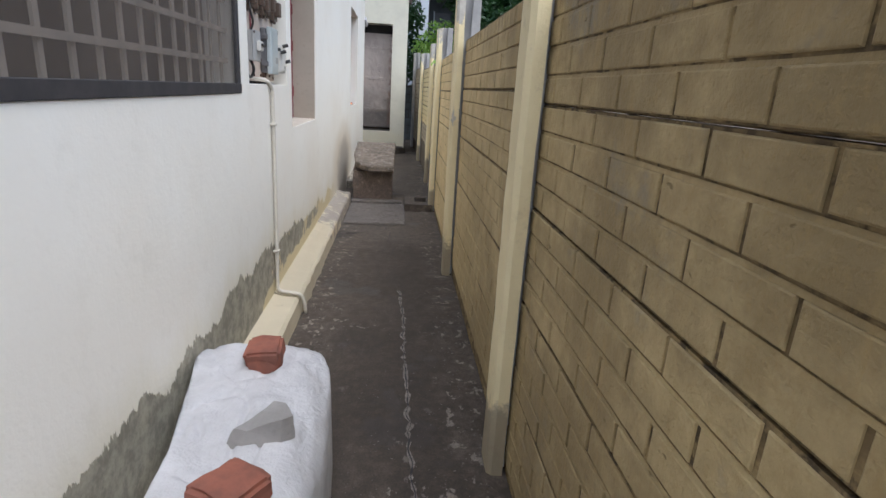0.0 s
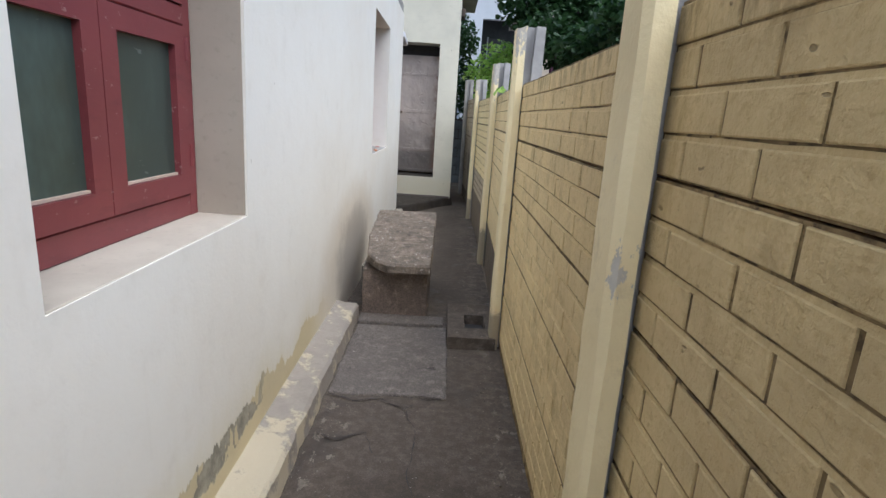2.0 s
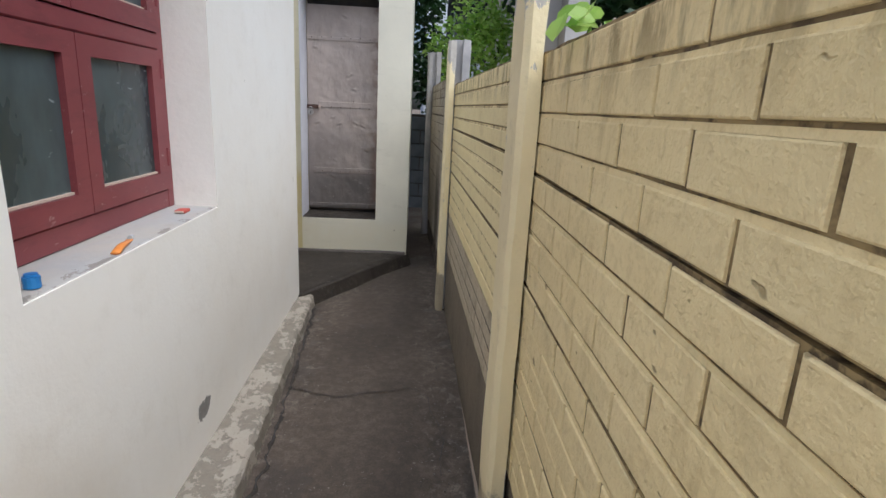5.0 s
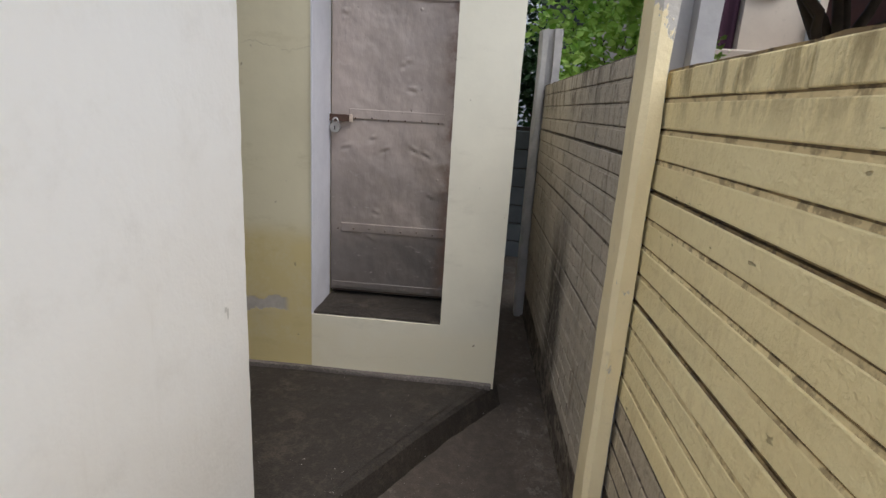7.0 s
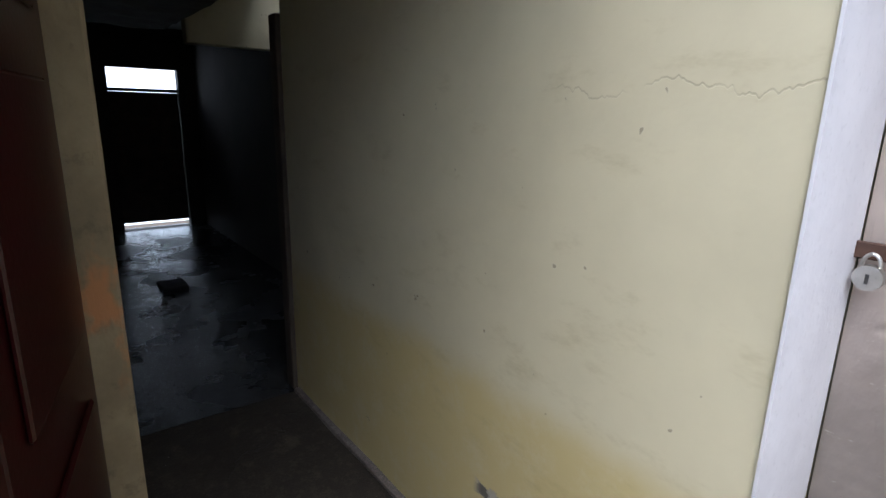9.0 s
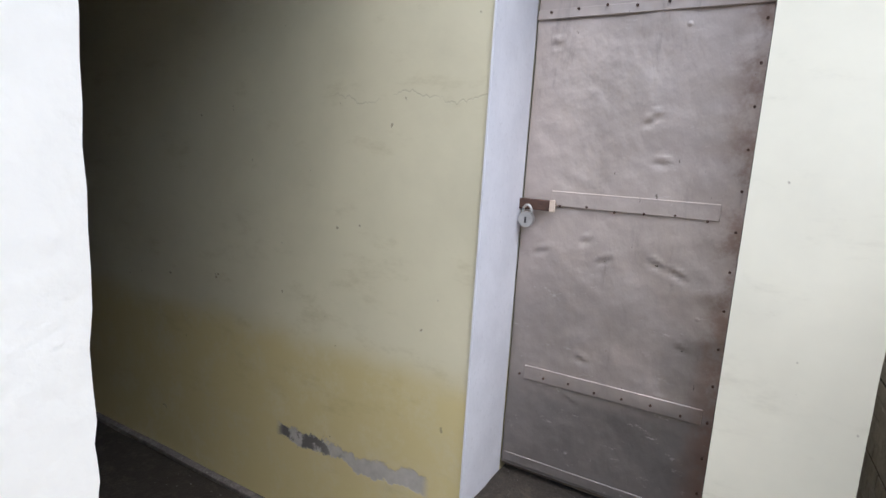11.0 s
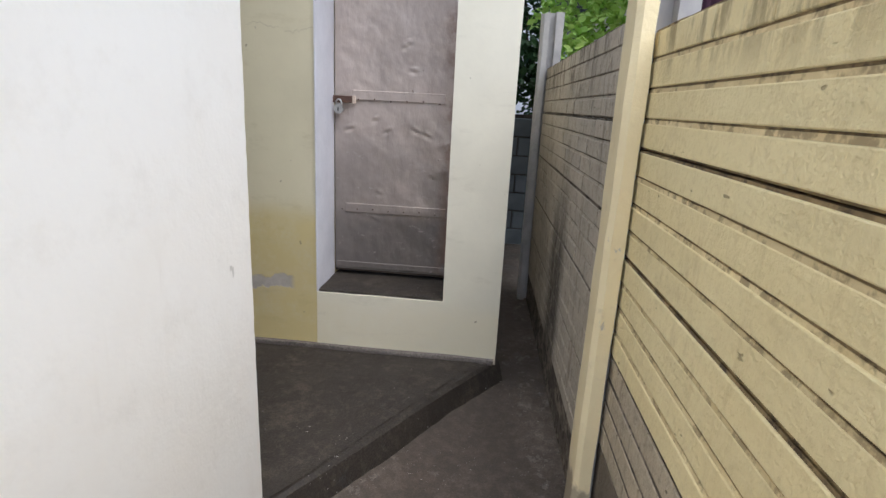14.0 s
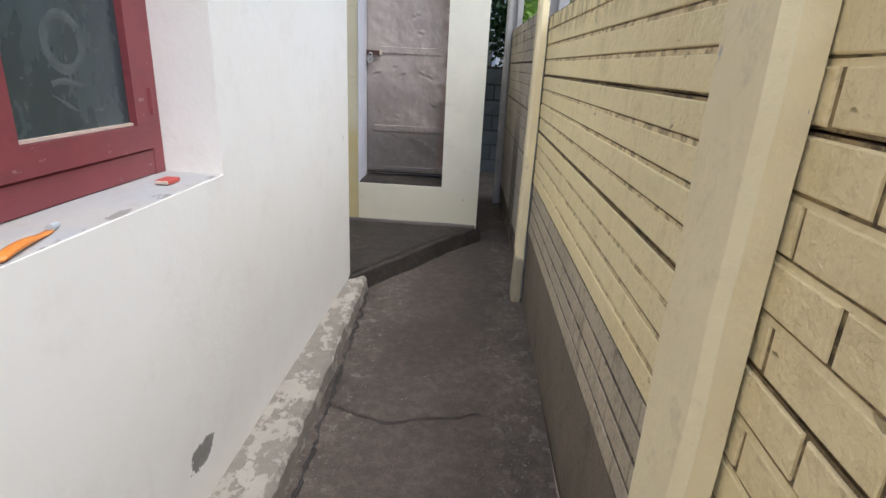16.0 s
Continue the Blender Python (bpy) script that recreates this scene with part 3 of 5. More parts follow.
LEAF_DARK = leaf_green("dark_tree_leaf", (0.018, 0.05, 0.016), (0.05, 0.105, 0.035))
LEAF_LIGHT = leaf_green("bright_shrub_leaf", (0.24, 0.45, 0.06), (0.50, 0.68, 0.17))
ROOF = plain("grey_roof_slab", (0.36, 0.35, 0.32), (0.28, 0.27, 0.25), 2, 0.9, 20)
DOOR_RED = plain("dark_red_gloss_paint", (0.03, 0.0012, 0.002), (0.02, 0.001, 0.0015), 2, 0.3)
DOOR_RED.node_tree.nodes["Principled BSDF"].inputs["Specular IOR Level"].default_value = 0.4
YARD = bpy.data.materials.new("overcast_yard_light")
YARD.use_nodes = True
YARD.node_tree.nodes["Principled BSDF"].inputs["Emission Color"].default_value = (0.86, 0.93, 1.0, 1)
YARD.node_tree.nodes["Principled BSDF"].inputs["Emission Strength"].default_value = 1.7
WET_FLOOR = concrete("wet_polished_cement", (0.018, 0.018, 0.020), (0.03, 0.03, 0.032), 0.25, False, 0.36)


# ---- mesh helpers ----
def mesh_of(name, bm, *mats, smooth=False):
    me = bpy.data.meshes.new(name)
    bmesh.ops.recalc_face_normals(bm, faces=bm.faces[:])
    bm.to_mesh(me)
    bm.free()
    for m in mats:
        me.materials.append(m)
    if smooth:
        for p in me.polygons:
            p.use_smooth = True
    return me


def thing(name, bm, material, label="", category="", group="", kind="", smooth=False):
    mats = material if isinstance(material, tuple) else (material,)
    return tagged(new(name, mesh_of(name, bm, *mats, smooth=smooth)), label, category, group, kind)


def empty(name, at, label, category, group="", kind=""):
    ob = new(name)
    ob.location = at
    ob.empty_display_size = 0.1
    return tagged(ob, label, category, group, kind)


def part(name, bm, material, parent, label="", smooth=False):
    """Links a bmesh, given in world metres, as one mesh under a thing or a part."""
    ob = new(name, mesh_of(name, bm, *(material if isinstance(material, tuple) else (material,)), smooth=smooth))
    ob.parent = parent
    bpy.context.view_layer.update()
    ob.matrix_parent_inverse = parent.matrix_world.inverted()
    return tagged(ob, label)


def box(x0, x1, y0, y1, z0, z1, bevel=0.0, seg=1, bm=None, jitter=0.0):
    bm = bm or bmesh.new()
    made = bmesh.ops.create_cube(bm, size=1)["verts"]
    for v in made:
        v.co = ((x0 + x1) / 2 + v.co.x * (x1 - x0), (y0 + y1) / 2 + v.co.y * (y1 - y0), (z0 + z1) / 2 + v.co.z * (z1 - z0))
    if bevel:
        edges = {e for v in made for e in v.link_edges}
        bmesh.ops.bevel(bm, geom=list(edges), offset=bevel, segments=seg, profile=0.6, affect="EDGES")
    if jitter:
        for v in bm.verts:
            v.co += Vector(noise.noise_vector(v.co * 9)) * jitter
    return bm


def rough_box(x0, x1, y0, y1, z0, z1, cuts, amount, scale=9.0, bevel=0.01):
    """A box with many vertices and uneven faces."""
    bm = box(x0, x1, y0, y1, z0, z1, bevel, 2)
    bmesh.ops.subdivide_edges(bm, edges=bm.edges[:], cuts=cuts, use_grid_fill=True)
    for v in bm.verts:
        v.co += Vector(noise.noise_vector(v.co * scale)) * amount + Vector(noise.noise_vector(v.co * scale * 3.7)) * amount * 0.4
    return bm


def tube(points, radius, sides=10, bm=None):
    """A round bar along a line of points."""
    bm = bm or bmesh.new()
    pts = [Vector(p) for p in points]
    rings, side = [], None
    for i, p in enumerate(pts):
        d = (pts[min(i + 1, len(pts) - 1)] - pts[max(i - 1, 0)]).normalized()
        side = (side - d * side.dot(d)).normalized() if side else d.orthogonal().normalized()
        up = d.cross(side)
        r = radius(i / (len(pts) - 1)) if callable(radius) else radius
        rings.append([bm.verts.new(p + (side * math.cos(2 * math.pi * k / sides) + up * math.sin(2 * math.pi * k / sides)) * r) for k in range(sides)])
    for a, b in zip(rings, rings[1:]):
        for k in range(sides):
            bm.faces.new((a[k], a[(k + 1) % sides], b[(k + 1) % sides], b[k]))
    bm.faces.new(rings[0])
    bm.faces.new(rings[-1])
    return bm


def rounded(points, radius, steps=5):
    """A line of points with its corners rounded."""
    pts = [Vector(p) for p in points]
    out = [pts[0]]
    for a, b, c in zip(pts, pts[1:], pts[2:]):
        r = min(radius, (a - b).length / 2, (c - b).length / 2)
        s, e = b + (a - b).normalized() * r, b + (c - b).normalized() * r
        out += [s.lerp(b, k / steps).lerp(b.lerp(e, k / steps), k / steps) for k in range(steps + 1)]
    return out + [pts[-1]]


def cylinder(a, b, radius, sides=12, bm=None):
    return tube([a, b], radius, sides, bm)


def span(a, b, step):
    n = max(1, round((b - a) / step))
    return [a + (b - a) * k / n for k in range(n + 1)]


def pierced(breaks_u, breaks_v, holes, place, thick):
    """A slab over the grid of breaks with through holes (u0, u1, v0, v1); place(u, v, d) gives a point at depth d."""
    us = sorted(set(round(v, 4) for v in breaks_u) | {h[i] for h in holes for i in (0, 1)})
    vs = sorted(set(round(v, 4) for v in breaks_v) | {h[i] for h in holes for i in (2, 3)})
    bm = bmesh.new()
    grid = {}

    def vert(i, j, d):
        if (i, j, d) not in grid:
            grid[i, j, d] = bm.verts.new(place(us[i], vs[j], d))
        return grid[i, j, d]

    def solid(i, j):
        if not (0 <= i < len(us) - 1 and 0 <= j < len(vs) - 1):
            return False
        u, v = (us[i] + us[i + 1]) / 2, (vs[j] + vs[j + 1]) / 2
        return not any(h[0] < u < h[1] and h[2] < v < h[3] for h in holes)

    for i in range(len(us) - 1):
        for j in range(len(vs) - 1):
            if not solid(i, j):
                continue
            q = ((i, j), (i + 1, j), (i + 1, j + 1), (i, j + 1))
            bm.faces.new([vert(a, b, 0.0) for a, b in q])
            bm.faces.new([vert(a, b, thick) for a, b in reversed(q)])
            for (a, b), near in (((0, 1), (i, j - 1)), ((1, 2), (i + 1, j)), ((2, 3), (i, j + 1)), ((3, 0), (i - 1, j))):
                if not solid(*near):
                    bm.faces.new((vert(*q[a], 0.0), vert(*q[b], 0.0), vert(*q[b], thick), vert(*q[a], thick)))
    return bm


# ---- ground and floors ----
def floor_height(y):
    s = min(1.0, max(0.0, (y - 5.9) / 1.2))
    return -0.055 * s * s * (3 - 2 * s)


bm = box(-400, 400, -400, 400, -0.6, -0.16)
thing("ground", bm, SOIL, "bare brown soil spreading out around the houses", "ground", kind="structure")

PIT = (0.855, 0.985, 5.86, 6.09)
bm = bmesh.new()
xs, ys = span(-0.02, 1.09, 0.055) + [], span(-4.0, 14.6, 0.06)
rows = []
for y in ys:
    row = []
    for x in xs:
        z = floor_height(y) + 0.006 * noise.noise(Vector((x * 3, y * 3, 0))) + 0.002 * noise.noise(Vector((x * 17, y * 17, 3)))
        z -= 0.022 * math.exp(-((x - 0.693) ** 2 + (y - 3.32) ** 2) / 0.0016)
        row.append(bm.verts.new((x, y, z)))
    rows.append(row)
for a, b in zip(rows, rows[1:]):
    for k in range(len(xs) - 1):
        bm.faces.new((a[k], a[k + 1], b[k + 1], b[k]))
thing("floor", bm, CEMENT, "worn dark grey cement floor of the side passage", "floor", kind="structure", smooth=True)


def crack(name, points, width, label, edge=None):
    """A ragged strip of broken, paler mortar along a crack, with the dark gap down its middle."""
    pale, gap = bmesh.new(), bmesh.new()
    pts = []
    for a, b in zip(points, points[1:]):
        n = max(2, int((Vector(b) - Vector(a)).length / 0.018))
        pts += [Vector(a).lerp(Vector(b), k / n) for k in range(n)]
    for target, w, dz in ((pale, width, 0.006), (gap, width * 0.32, 0.0075)):
        last = None
        for i, p in enumerate(pts):
            d = (pts[min(i + 1, len(pts) - 1)] - pts[max(0, i - 1)]).normalized()
            side = Vector((-d.y, d.x))
            p = p + side * 0.022 * noise.noise(Vector((p.x * 14, p.y * 14, 7)))
            r = w * max(0.12, 0.55 + 0.9 * noise.noise(Vector((p.x * 40, p.y * 40, dz * 900))))
            z = floor_height(p.y) + dz
            pair = [target.verts.new((p.x + side.x * s * r, p.y + side.y * s * r, z)) for s in (-1, 1)]
            if last:
                target.faces.new((last[0], last[1], pair[1], pair[0]))
            last = pair
    ob = thing(name, pale, edge or SILL, label, "floor crack", kind="structure")
    part("crack_gap", gap, NET_TAPE, ob)


crack("floor_crack", [(0.77, 0.5), (0.76, 1.2), (0.735, 1.8), (0.72, 2.4), (0.72, 2.9), (0.69, 3.35)], 0.014, "long mended crack running down the cement floor", CEMENT_PALE)
crack("floor_crack", [(0.17, 5.07), (0.30, 5.02), (0.42, 5.06), (0.55, 4.96), (0.60, 5.03)], 0.011, "short ragged crack across the cement floor", CEMENT)
crack("floor_crack", [(0.56, 4.95), (0.62, 4.74), (0.60, 4.5), (0.65, 4.3), (0.63, 4.05)], 0.010, "short ragged crack in the cement floor", CEMENT)
crack("floor_crack", [(0.19, 4.74), (0.30, 4.70), (0.40, 4.76), (0.45, 4.60)], 0.010, "short curved crack in the cement floor", CEMENT)
crack("floor_crack", [(0.62, 5.07), (0.74, 5.10)], 0.012, "open joint at the corner of the cement patch", CEMENT)
crack("floor_crack", [(0.20, 9.13), (0.262, 9.098), (0.438, 9.036), (0.616, 9.089), (0.789, 9.131), (0.90, 9.08)], 0.009, "ragged crack across the cement floor", CEMENT)
crack("floor_crack", [(0.90, 9.08), (0.93, 8.9), (0.97, 8.73), (0.96, 8.4)], 0.008, "ragged crack along the cement floor", CEMENT)
crack("floor_crack", [(0.20, 9.86), (0.30, 9.90), (0.42, 9.88)], 0.006, "short crack beside the flaked ledge", CEMENT)

crack("floor_gutter", [(0.165, 8.0), (0.235, 8.4), (0.205, 8.8), (0.175, 9.4), (0.135, 10.0), (0.11, 10.3)], 0.012, "dark gutter line along the foot of the flaked ledge", CEMENT_DARK)
# drifts of broken mortar along the foot of the fence
bm = bmesh.new()
for k in range(190):
    y = random.uniform(0.4, 10.2)
    x = 1.0 - abs(random.gauss(0, 0.05)) if k % 3 else 0.20 + abs(random.gauss(0, 0.1))
    s = random.uniform(0.002, 0.006)
    made = bmesh.ops.create_icosphere(bm, subdivisions=1, radius=s)["verts"]
    q = Matrix.Rotation(random.random() * 6, 3, Vector((random.random(), random.random(), 1)))
    for v in made:
        v.co = q @ Vector((v.co.x * 1.3, v.co.y, v.co.z * 0.6)) + Vector((x, y, floor_height(y) + 0.004))
thing("mortar_crumbs", bm, CEMENT_LIGHT, "pale crumbs of mortar scattered along the floor edges", "rubble", kind="stuff")

bm = rough_box(0.165, 0.748, 5.09, 5.99, -0.02, 0.010, 14, 0.010, 5)
thing("cement_patch", bm, CEMENT_LIGHT, "pale grey cement patch laid on the darker floor", "floor slab", kind="structure")
bm = box(0.16, 0.72, 5.985, 6.13, -0.01, 0.035, 0.012, 2)
thing("cement_step", bm, CEMENT_LIGHT, "low pale cement lip before the washing stone", "floor slab", kind="structure")

# drain box with a square opening
drain = pierced([0.745, 1.035], [5.70, 6.30], [PIT], lambda u, v, d: (u, v, 0.075 - d), 0.085)
drain_ob = thing("drain_box", drain, CEMENT, "low cement drain box with a square open hole", "drain")
# a black sheet paints the shade down in the hole
part("drain_bottom", box(PIT[0] - 0.01, PIT[1] + 0.01, PIT[2] - 0.01, PIT[3] + 0.01, -0.012, 0.008), NET_TAPE, drain_ob, "black sheet that gives the shallow drain hole its deep shade")


# ---- house wall with its windows and recess ----
HOUSE_END = 10.30
W0, W1, W2 = (-2.2, 2.48, 1.19, 2.15), (3.56, 4.523, 0.975, 2.21), (7.60, 8.75, 0.98, 2.21)
RECESS = (2.594, 3.43, 1.228, 1.95)
zs = [0.0] + span(0.02, 2.62, 0.035) + span(2.62, 3.3, 0.17)


def on_house(u, v, d):
    y = u
    if u > HOUSE_END - 0.001:
        y = HOUSE_END + 0.004 * noise.noise(Vector((0, 0, v * 6))) + 0.004 * noise.noise(Vector((5, 0, v * 33)))
    x = -d + 0.006 * noise.noise(Vector((0, u * 0.9, v * 0.9))) * (d == 0)
    return (x, y, v - 0.08 if v == 0 else v)


bm = pierced(span(-4.0, HOUSE_END, 0.5), zs, [W0, RECESS, W1, W2, (5.2, HOUSE_END, 2.62, 3.3)], on_house, 0.24)
thing("wall_house", bm, WALL, "off-white lime-washed house wall with flaking paint near the floor", "wall", kind="structure")
thing("wall_house_back", box(-3.3, -3.1, -4.0, HOUSE_END, 0, 2.62), DARK_BOARD, "plain inner wall that closes the house", "wall", kind="structure")
thing("wall_house_near", box(-3.3, -0.24, -4.2, -4.0, 0, 3.3), DARK_BOARD, "plain wall that closes the near end of the house", "wall", kind="structure")
thing("floor_house", box(-3.3, -0.24, -4.0, HOUSE_END - 0.01, 0.3, 0.4), DARK_BOARD, "plain floor inside the closed house", "floor", kind="structure")
# unseen roof at two assumed heights, the rear kept low to light the fence
thing("roof_house", box(-3.5, 0.12, -4.4, 4.4, 3.305, 3.42, 0.01), ROOF, "unseen grey roof slab assumed over the near house, with a small eave", "roof", kind="structure")
thing("roof_house_mid", box(-3.5, 0.02, 4.405, 5.25, 3.305, 3.42, 0.01), ROOF, "unseen grey roof slab assumed over the middle of the house", "roof", kind="structure")
thing("roof_house_low", box(-3.5, -0.01, 5.26, HOUSE_END, 2.625, 2.74, 0.01), ROOF, "unseen grey roof slab, set low to let light onto the rear fence", "roof", kind="structure")
thing("wall_house_step", box(-3.3, -0.245, 5.10, 5.195, 2.4, 3.3), DARK_BOARD, "unseen plain wall closing the assumed step between the roof levels", "wall", kind="structure")


def kerb(name, y0, y1, wide, top, material, label, amount):
    bm = bmesh.new()
    rows = []
    for y in span(y0, y1, 0.035):
        w = wide(y) + amount * (noise.noise(Vector((y * 7, 2, 0))) + 0.6 * noise.noise(Vector((y * 29, 5, 0))))
        t = top + 0.35 * amount * noise.noise(Vector((y * 6, 9, 0)))
        f = floor_height(y) - 0.02
        rows.append([bm.verts.new(c) for c in ((-0.01, y, t + 0.02), (0.35 * w, y, t + 0.004), (w - 0.02, y, t), (w - 0.004, y, t - 0.014), (w + 0.006, y, f))])
    for a, b in zip(rows, rows[1:]):
        for k in range(4):
            bm.faces.new((a[k], a[k + 1], b[k + 1], b[k]))
    for row in (rows[0], rows[-1]):
        bm.faces.new(row + [bm.verts.new((-0.01, row[0].co.y, row[-1].co.z))])
    return thing(name, bm, material, label, "kerb", kind="structure")


kerb("kerb_cream", -3.8, 2.94, lambda y: 0.142, 0.10, KERB, "cream-painted cement ledge at the foot of the wall", 0.003)
kerb("kerb_cream_far", 2.948, 6.10, lambda y: 0.150, 0.105, KERB_WORN, "cream-painted cement ledge worn bare towards its end", 0.011)
kerb("kerb_flaked", 7.2, 10.36, lambda y: 0.18 - 0.045 * (y - 8.5), 0.028, KERB_FLAKED, "flaking whitewashed ledge at the foot of the wall", 0.018)


# ---- barred window behind insect netting ----
def barred_window():
    y0, y1, z0, z1 = W0
    ob = empty("window_1", (-0.05, 1.0, z0), "barred window covered with brown insect netting", "window", kind="structure")
    # a dark board stands in for the unlit room behind the bars
    part("shutter", box(-0.16, -0.14, y0, y1, z0, z1), DARK_BOARD, ob, "dark board in place of the unlit room behind the bars")
    for k in range(41):
        y = 2.40 - 0.113 * k
        if y > y0:
            part("upright_bar", box(-0.058, -0.05, y - 0.009, y + 0.009, z0, z1), GRILLE, ob)
    for k in range(8):
        z = z0 + 0.125 + 0.112 * k
        part("cross_bar", box(-0.050, -0.042, y0, y1 - 0.03, z - 0.009, z + 0.009), GRILLE, ob)
    bm = bmesh.new()
    us, vs = span(y0, y1, 0.06), span(z0, z1, 0.06)
    g = [[bm.verts.new((-0.020 + 0.010 * noise.noise(Vector((u * 3.1, v * 1.3, 1))), u, v)) for v in vs] for u in us]
    for a, b in zip(g, g[1:]):
        for k in range(len(vs) - 1):
            bm.faces.new((a[k], a[k + 1], b[k + 1], b[k]))
    part("netting", bm, NET, ob, "sagging brown insect netting", smooth=True)
    part("net_border", box(-0.006, 0.006, y0, y1 - 0.012, z0 + 0.002, z0 + 0.042, 0.002, jitter=0.003), NET_TAPE, ob, "black tape along the net's lower edge")
    part("net_border", box(-0.010, 0.003, y1 - 0.05, y1 - 0.012, z0 + 0.042, z1, 0.002, jitter=0.003), NET_TAPE, ob, "black tape along the net's side edge")


barred_window()


# ---- wooden casement windows ----
def casement(name, y0, y1, z0, z1, pane, label, sill, bars=False):
    xf = -0.172
    ob = empty(name, (xf, (y0 + y1) / 2, z0), label, "window", kind="structure")
    part("window_sill", rough_box(-0.236, -0.006, y0 + 0.002, y1 - 0.002, z0 - 0.02, z0 + 0.003, 5, 0.0025, 12, 0.003), sill, ob, "cement sill")
    f = 0.052
    for n, c in (("frame_jamb", (y0, y0 + f, z0, z1)), ("frame_jamb", (y1 - f, y1, z0, z1)), ("frame_bottom", (y0 + f, y1 - f, z0 + 0.004, z0 + 0.075)), ("frame_head", (y0 + f, y1 - f, z1 - f, z1))):
        part(n, box(xf - 0.055, xf, *c, 0.004), RED, ob)
    zt = z0 + 0.60
    part("transom", box(xf - 0.055, xf + 0.004, y0 + f, y1 - f, zt, zt + 0.055, 0.004), RED, ob)
    mid = (y0 + y1) / 2
    for a, b, side in ((y0 + f + 0.003, mid - 0.002, 1), (mid + 0.002, y1 - f - 0.003, -1)):
        for c, d in ((z0 + 0.079, zt - 0.004), (zt + 0.059, z1 - f - 0.004)):
            leaf = part("casement_leaf", pierced([a, b], [c, d], [(a + 0.066, b - 0.066, c + 0.066, d - 0.06)], lambda u, v, t: (xf + 0.008 - t, u, v), 0.036), RED, ob)
            part("pane", box(xf - 0.018, xf - 0.012, a + 0.06, b - 0.06, c + 0.06, d - 0.054), pane, leaf)
            part("putty", box(xf - 0.012, xf - 0.002, a + 0.067, b - 0.067, c + 0.067, c + 0.074), PALE_CARD, leaf)
            hinge = a - 0.004 if side > 0 else b + 0.004
            for z in (c + 0.09, d - 0.10):
                part("hinge", cylinder((xf + 0.009, hinge, z), (xf + 0.009, hinge, z + 0.07), 0.006, 8), RED, leaf)
    return ob


w2 = casement("window_2", *W1, PANE, "red-painted wooden casement with frosted panes", SILL_CREAM)
# added plates darken both side reveals in place of real shade
for a, b in ((W1[1] - 0.004, W1[1] + 0.002), (W1[0] - 0.002, W1[0] + 0.004)):
    part("reveal_shade_plate", box(-0.171, -0.0075, a, b, W1[2] + 0.004, W1[3] - 0.002), REVEAL_SHADE, w2, "thin beige plate that paints shade onto the reveal")
w3 = casement("window_3", *W2, PANE_DARK, "chipped red wooden casement with dusty dark panes", SILL)

# ring and strokes in a paler tone on the far pane
def pane_marks(owner):
    x = -0.1835
    def stroke(points, width):
        bm = bmesh.new()
        rows = []
        for i, (y, z) in enumerate(points):
            a, b = points[max(0, i - 1)], points[min(len(points) - 1, i + 1)]
            d = Vector((b[0] - a[0], b[1] - a[1])).normalized()
            w = width * (0.7 + 0.6 * abs(noise.noise(Vector((y * 40, z * 40, 1)))))
            rows.append([bm.verts.new((x + 0.0006 * (k == 1), y - d.y * w * (k - 1), z + d.x * w * (k - 1))) for k in range(3)])
        for r, t in zip(rows, rows[1:]):
            for k in (0, 1):
                bm.faces.new((r[k], r[k + 1], t[k + 1], t[k]))
        part("pane_mark", bm, PANE_MARK, owner, "pale mark on the pane")
    stroke([(8.435 + 0.055 * math.cos(q), 1.325 + 0.058 * math.sin(q)) for q in [0.5 + 6.1 * k / 30 for k in range(31)]], 0.013)
    stroke([(8.38 + 0.02 * k, 1.238 + 0.006 * math.sin(k)) for k in range(6)], 0.008)
    for k in range(4):
        stroke([(8.375 + 0.012 * k + 0.016 * j, 1.215 - 0.008 * k - 0.007 * j) for j in range(4)], 0.0022)
    stroke([(8.50 + 0.012 * j, 1.170 + 0.004 * (j % 2)) for j in range(4)], 0.005)


pane_marks(w3)

# things on the far sill
bm = box(-0.100, -0.062, 8.572, 8.626, 0.984, 0.995, 0.0015)
mb = thing("matchbox", bm, MATCH_RED, "small red card matchbox on the cement window sill", "matchbox")
part("tray_end", box(-0.097, -0.065, 8.567, 8.5735, 0.9855, 0.9935, 0.001), PALE_CARD, mb, "pale card tray end")


def sachet():
    bm = bmesh.new()
    a, b = Vector((-0.012, 7.985, 0.985)), Vector((-0.055, 8.15, 0.985))
    d = (b - a).normalized()
    s = Vector((-d.y, d.x, 0))
    rings = []
    for k in range(13):
        t = k / 12
        w, h = 0.013 * (1 - 0.25 * t), 0.006 * math.sin(math.pi * min(1, 0.15 + t)) + 0.0015
        p = a.lerp(b, t)
        rings.append([bm.verts.new(p + s * w * math.cos(q) + Vector((0, 0, h * (1 + math.sin(q))))) for q in [2 * math.pi * j / 10 for j in range(10)]])
    for r0, r1 in zip(rings, rings[1:]):
        for j in range(10):
            bm.faces.new((r0[j], r0[(j + 1) % 10], r1[(j + 1) % 10], r1[j]))
    bm.faces.new(rings[0]), bm.faces.new(rings[-1])
    ob = thing("plastic_sachet", bm, ORANGE, "squeezed orange plastic sachet with a clear end on the sill", "sachet", smooth=True)
    bm = tube([b + d * 0.001 + Vector((0, 0, 0.006)), b + d * 0.03 + Vector((0, 0, 0.005))], lambda t: 0.008 * (1 - 0.3 * t), 8)
    part("clear_end", bm, PALE_BOX, ob, "pale crumpled end")


sachet()
bm = cylinder((-0.045, 7.70, 0.986), (-0.045, 7.70, 1.012), 0.018, 14)
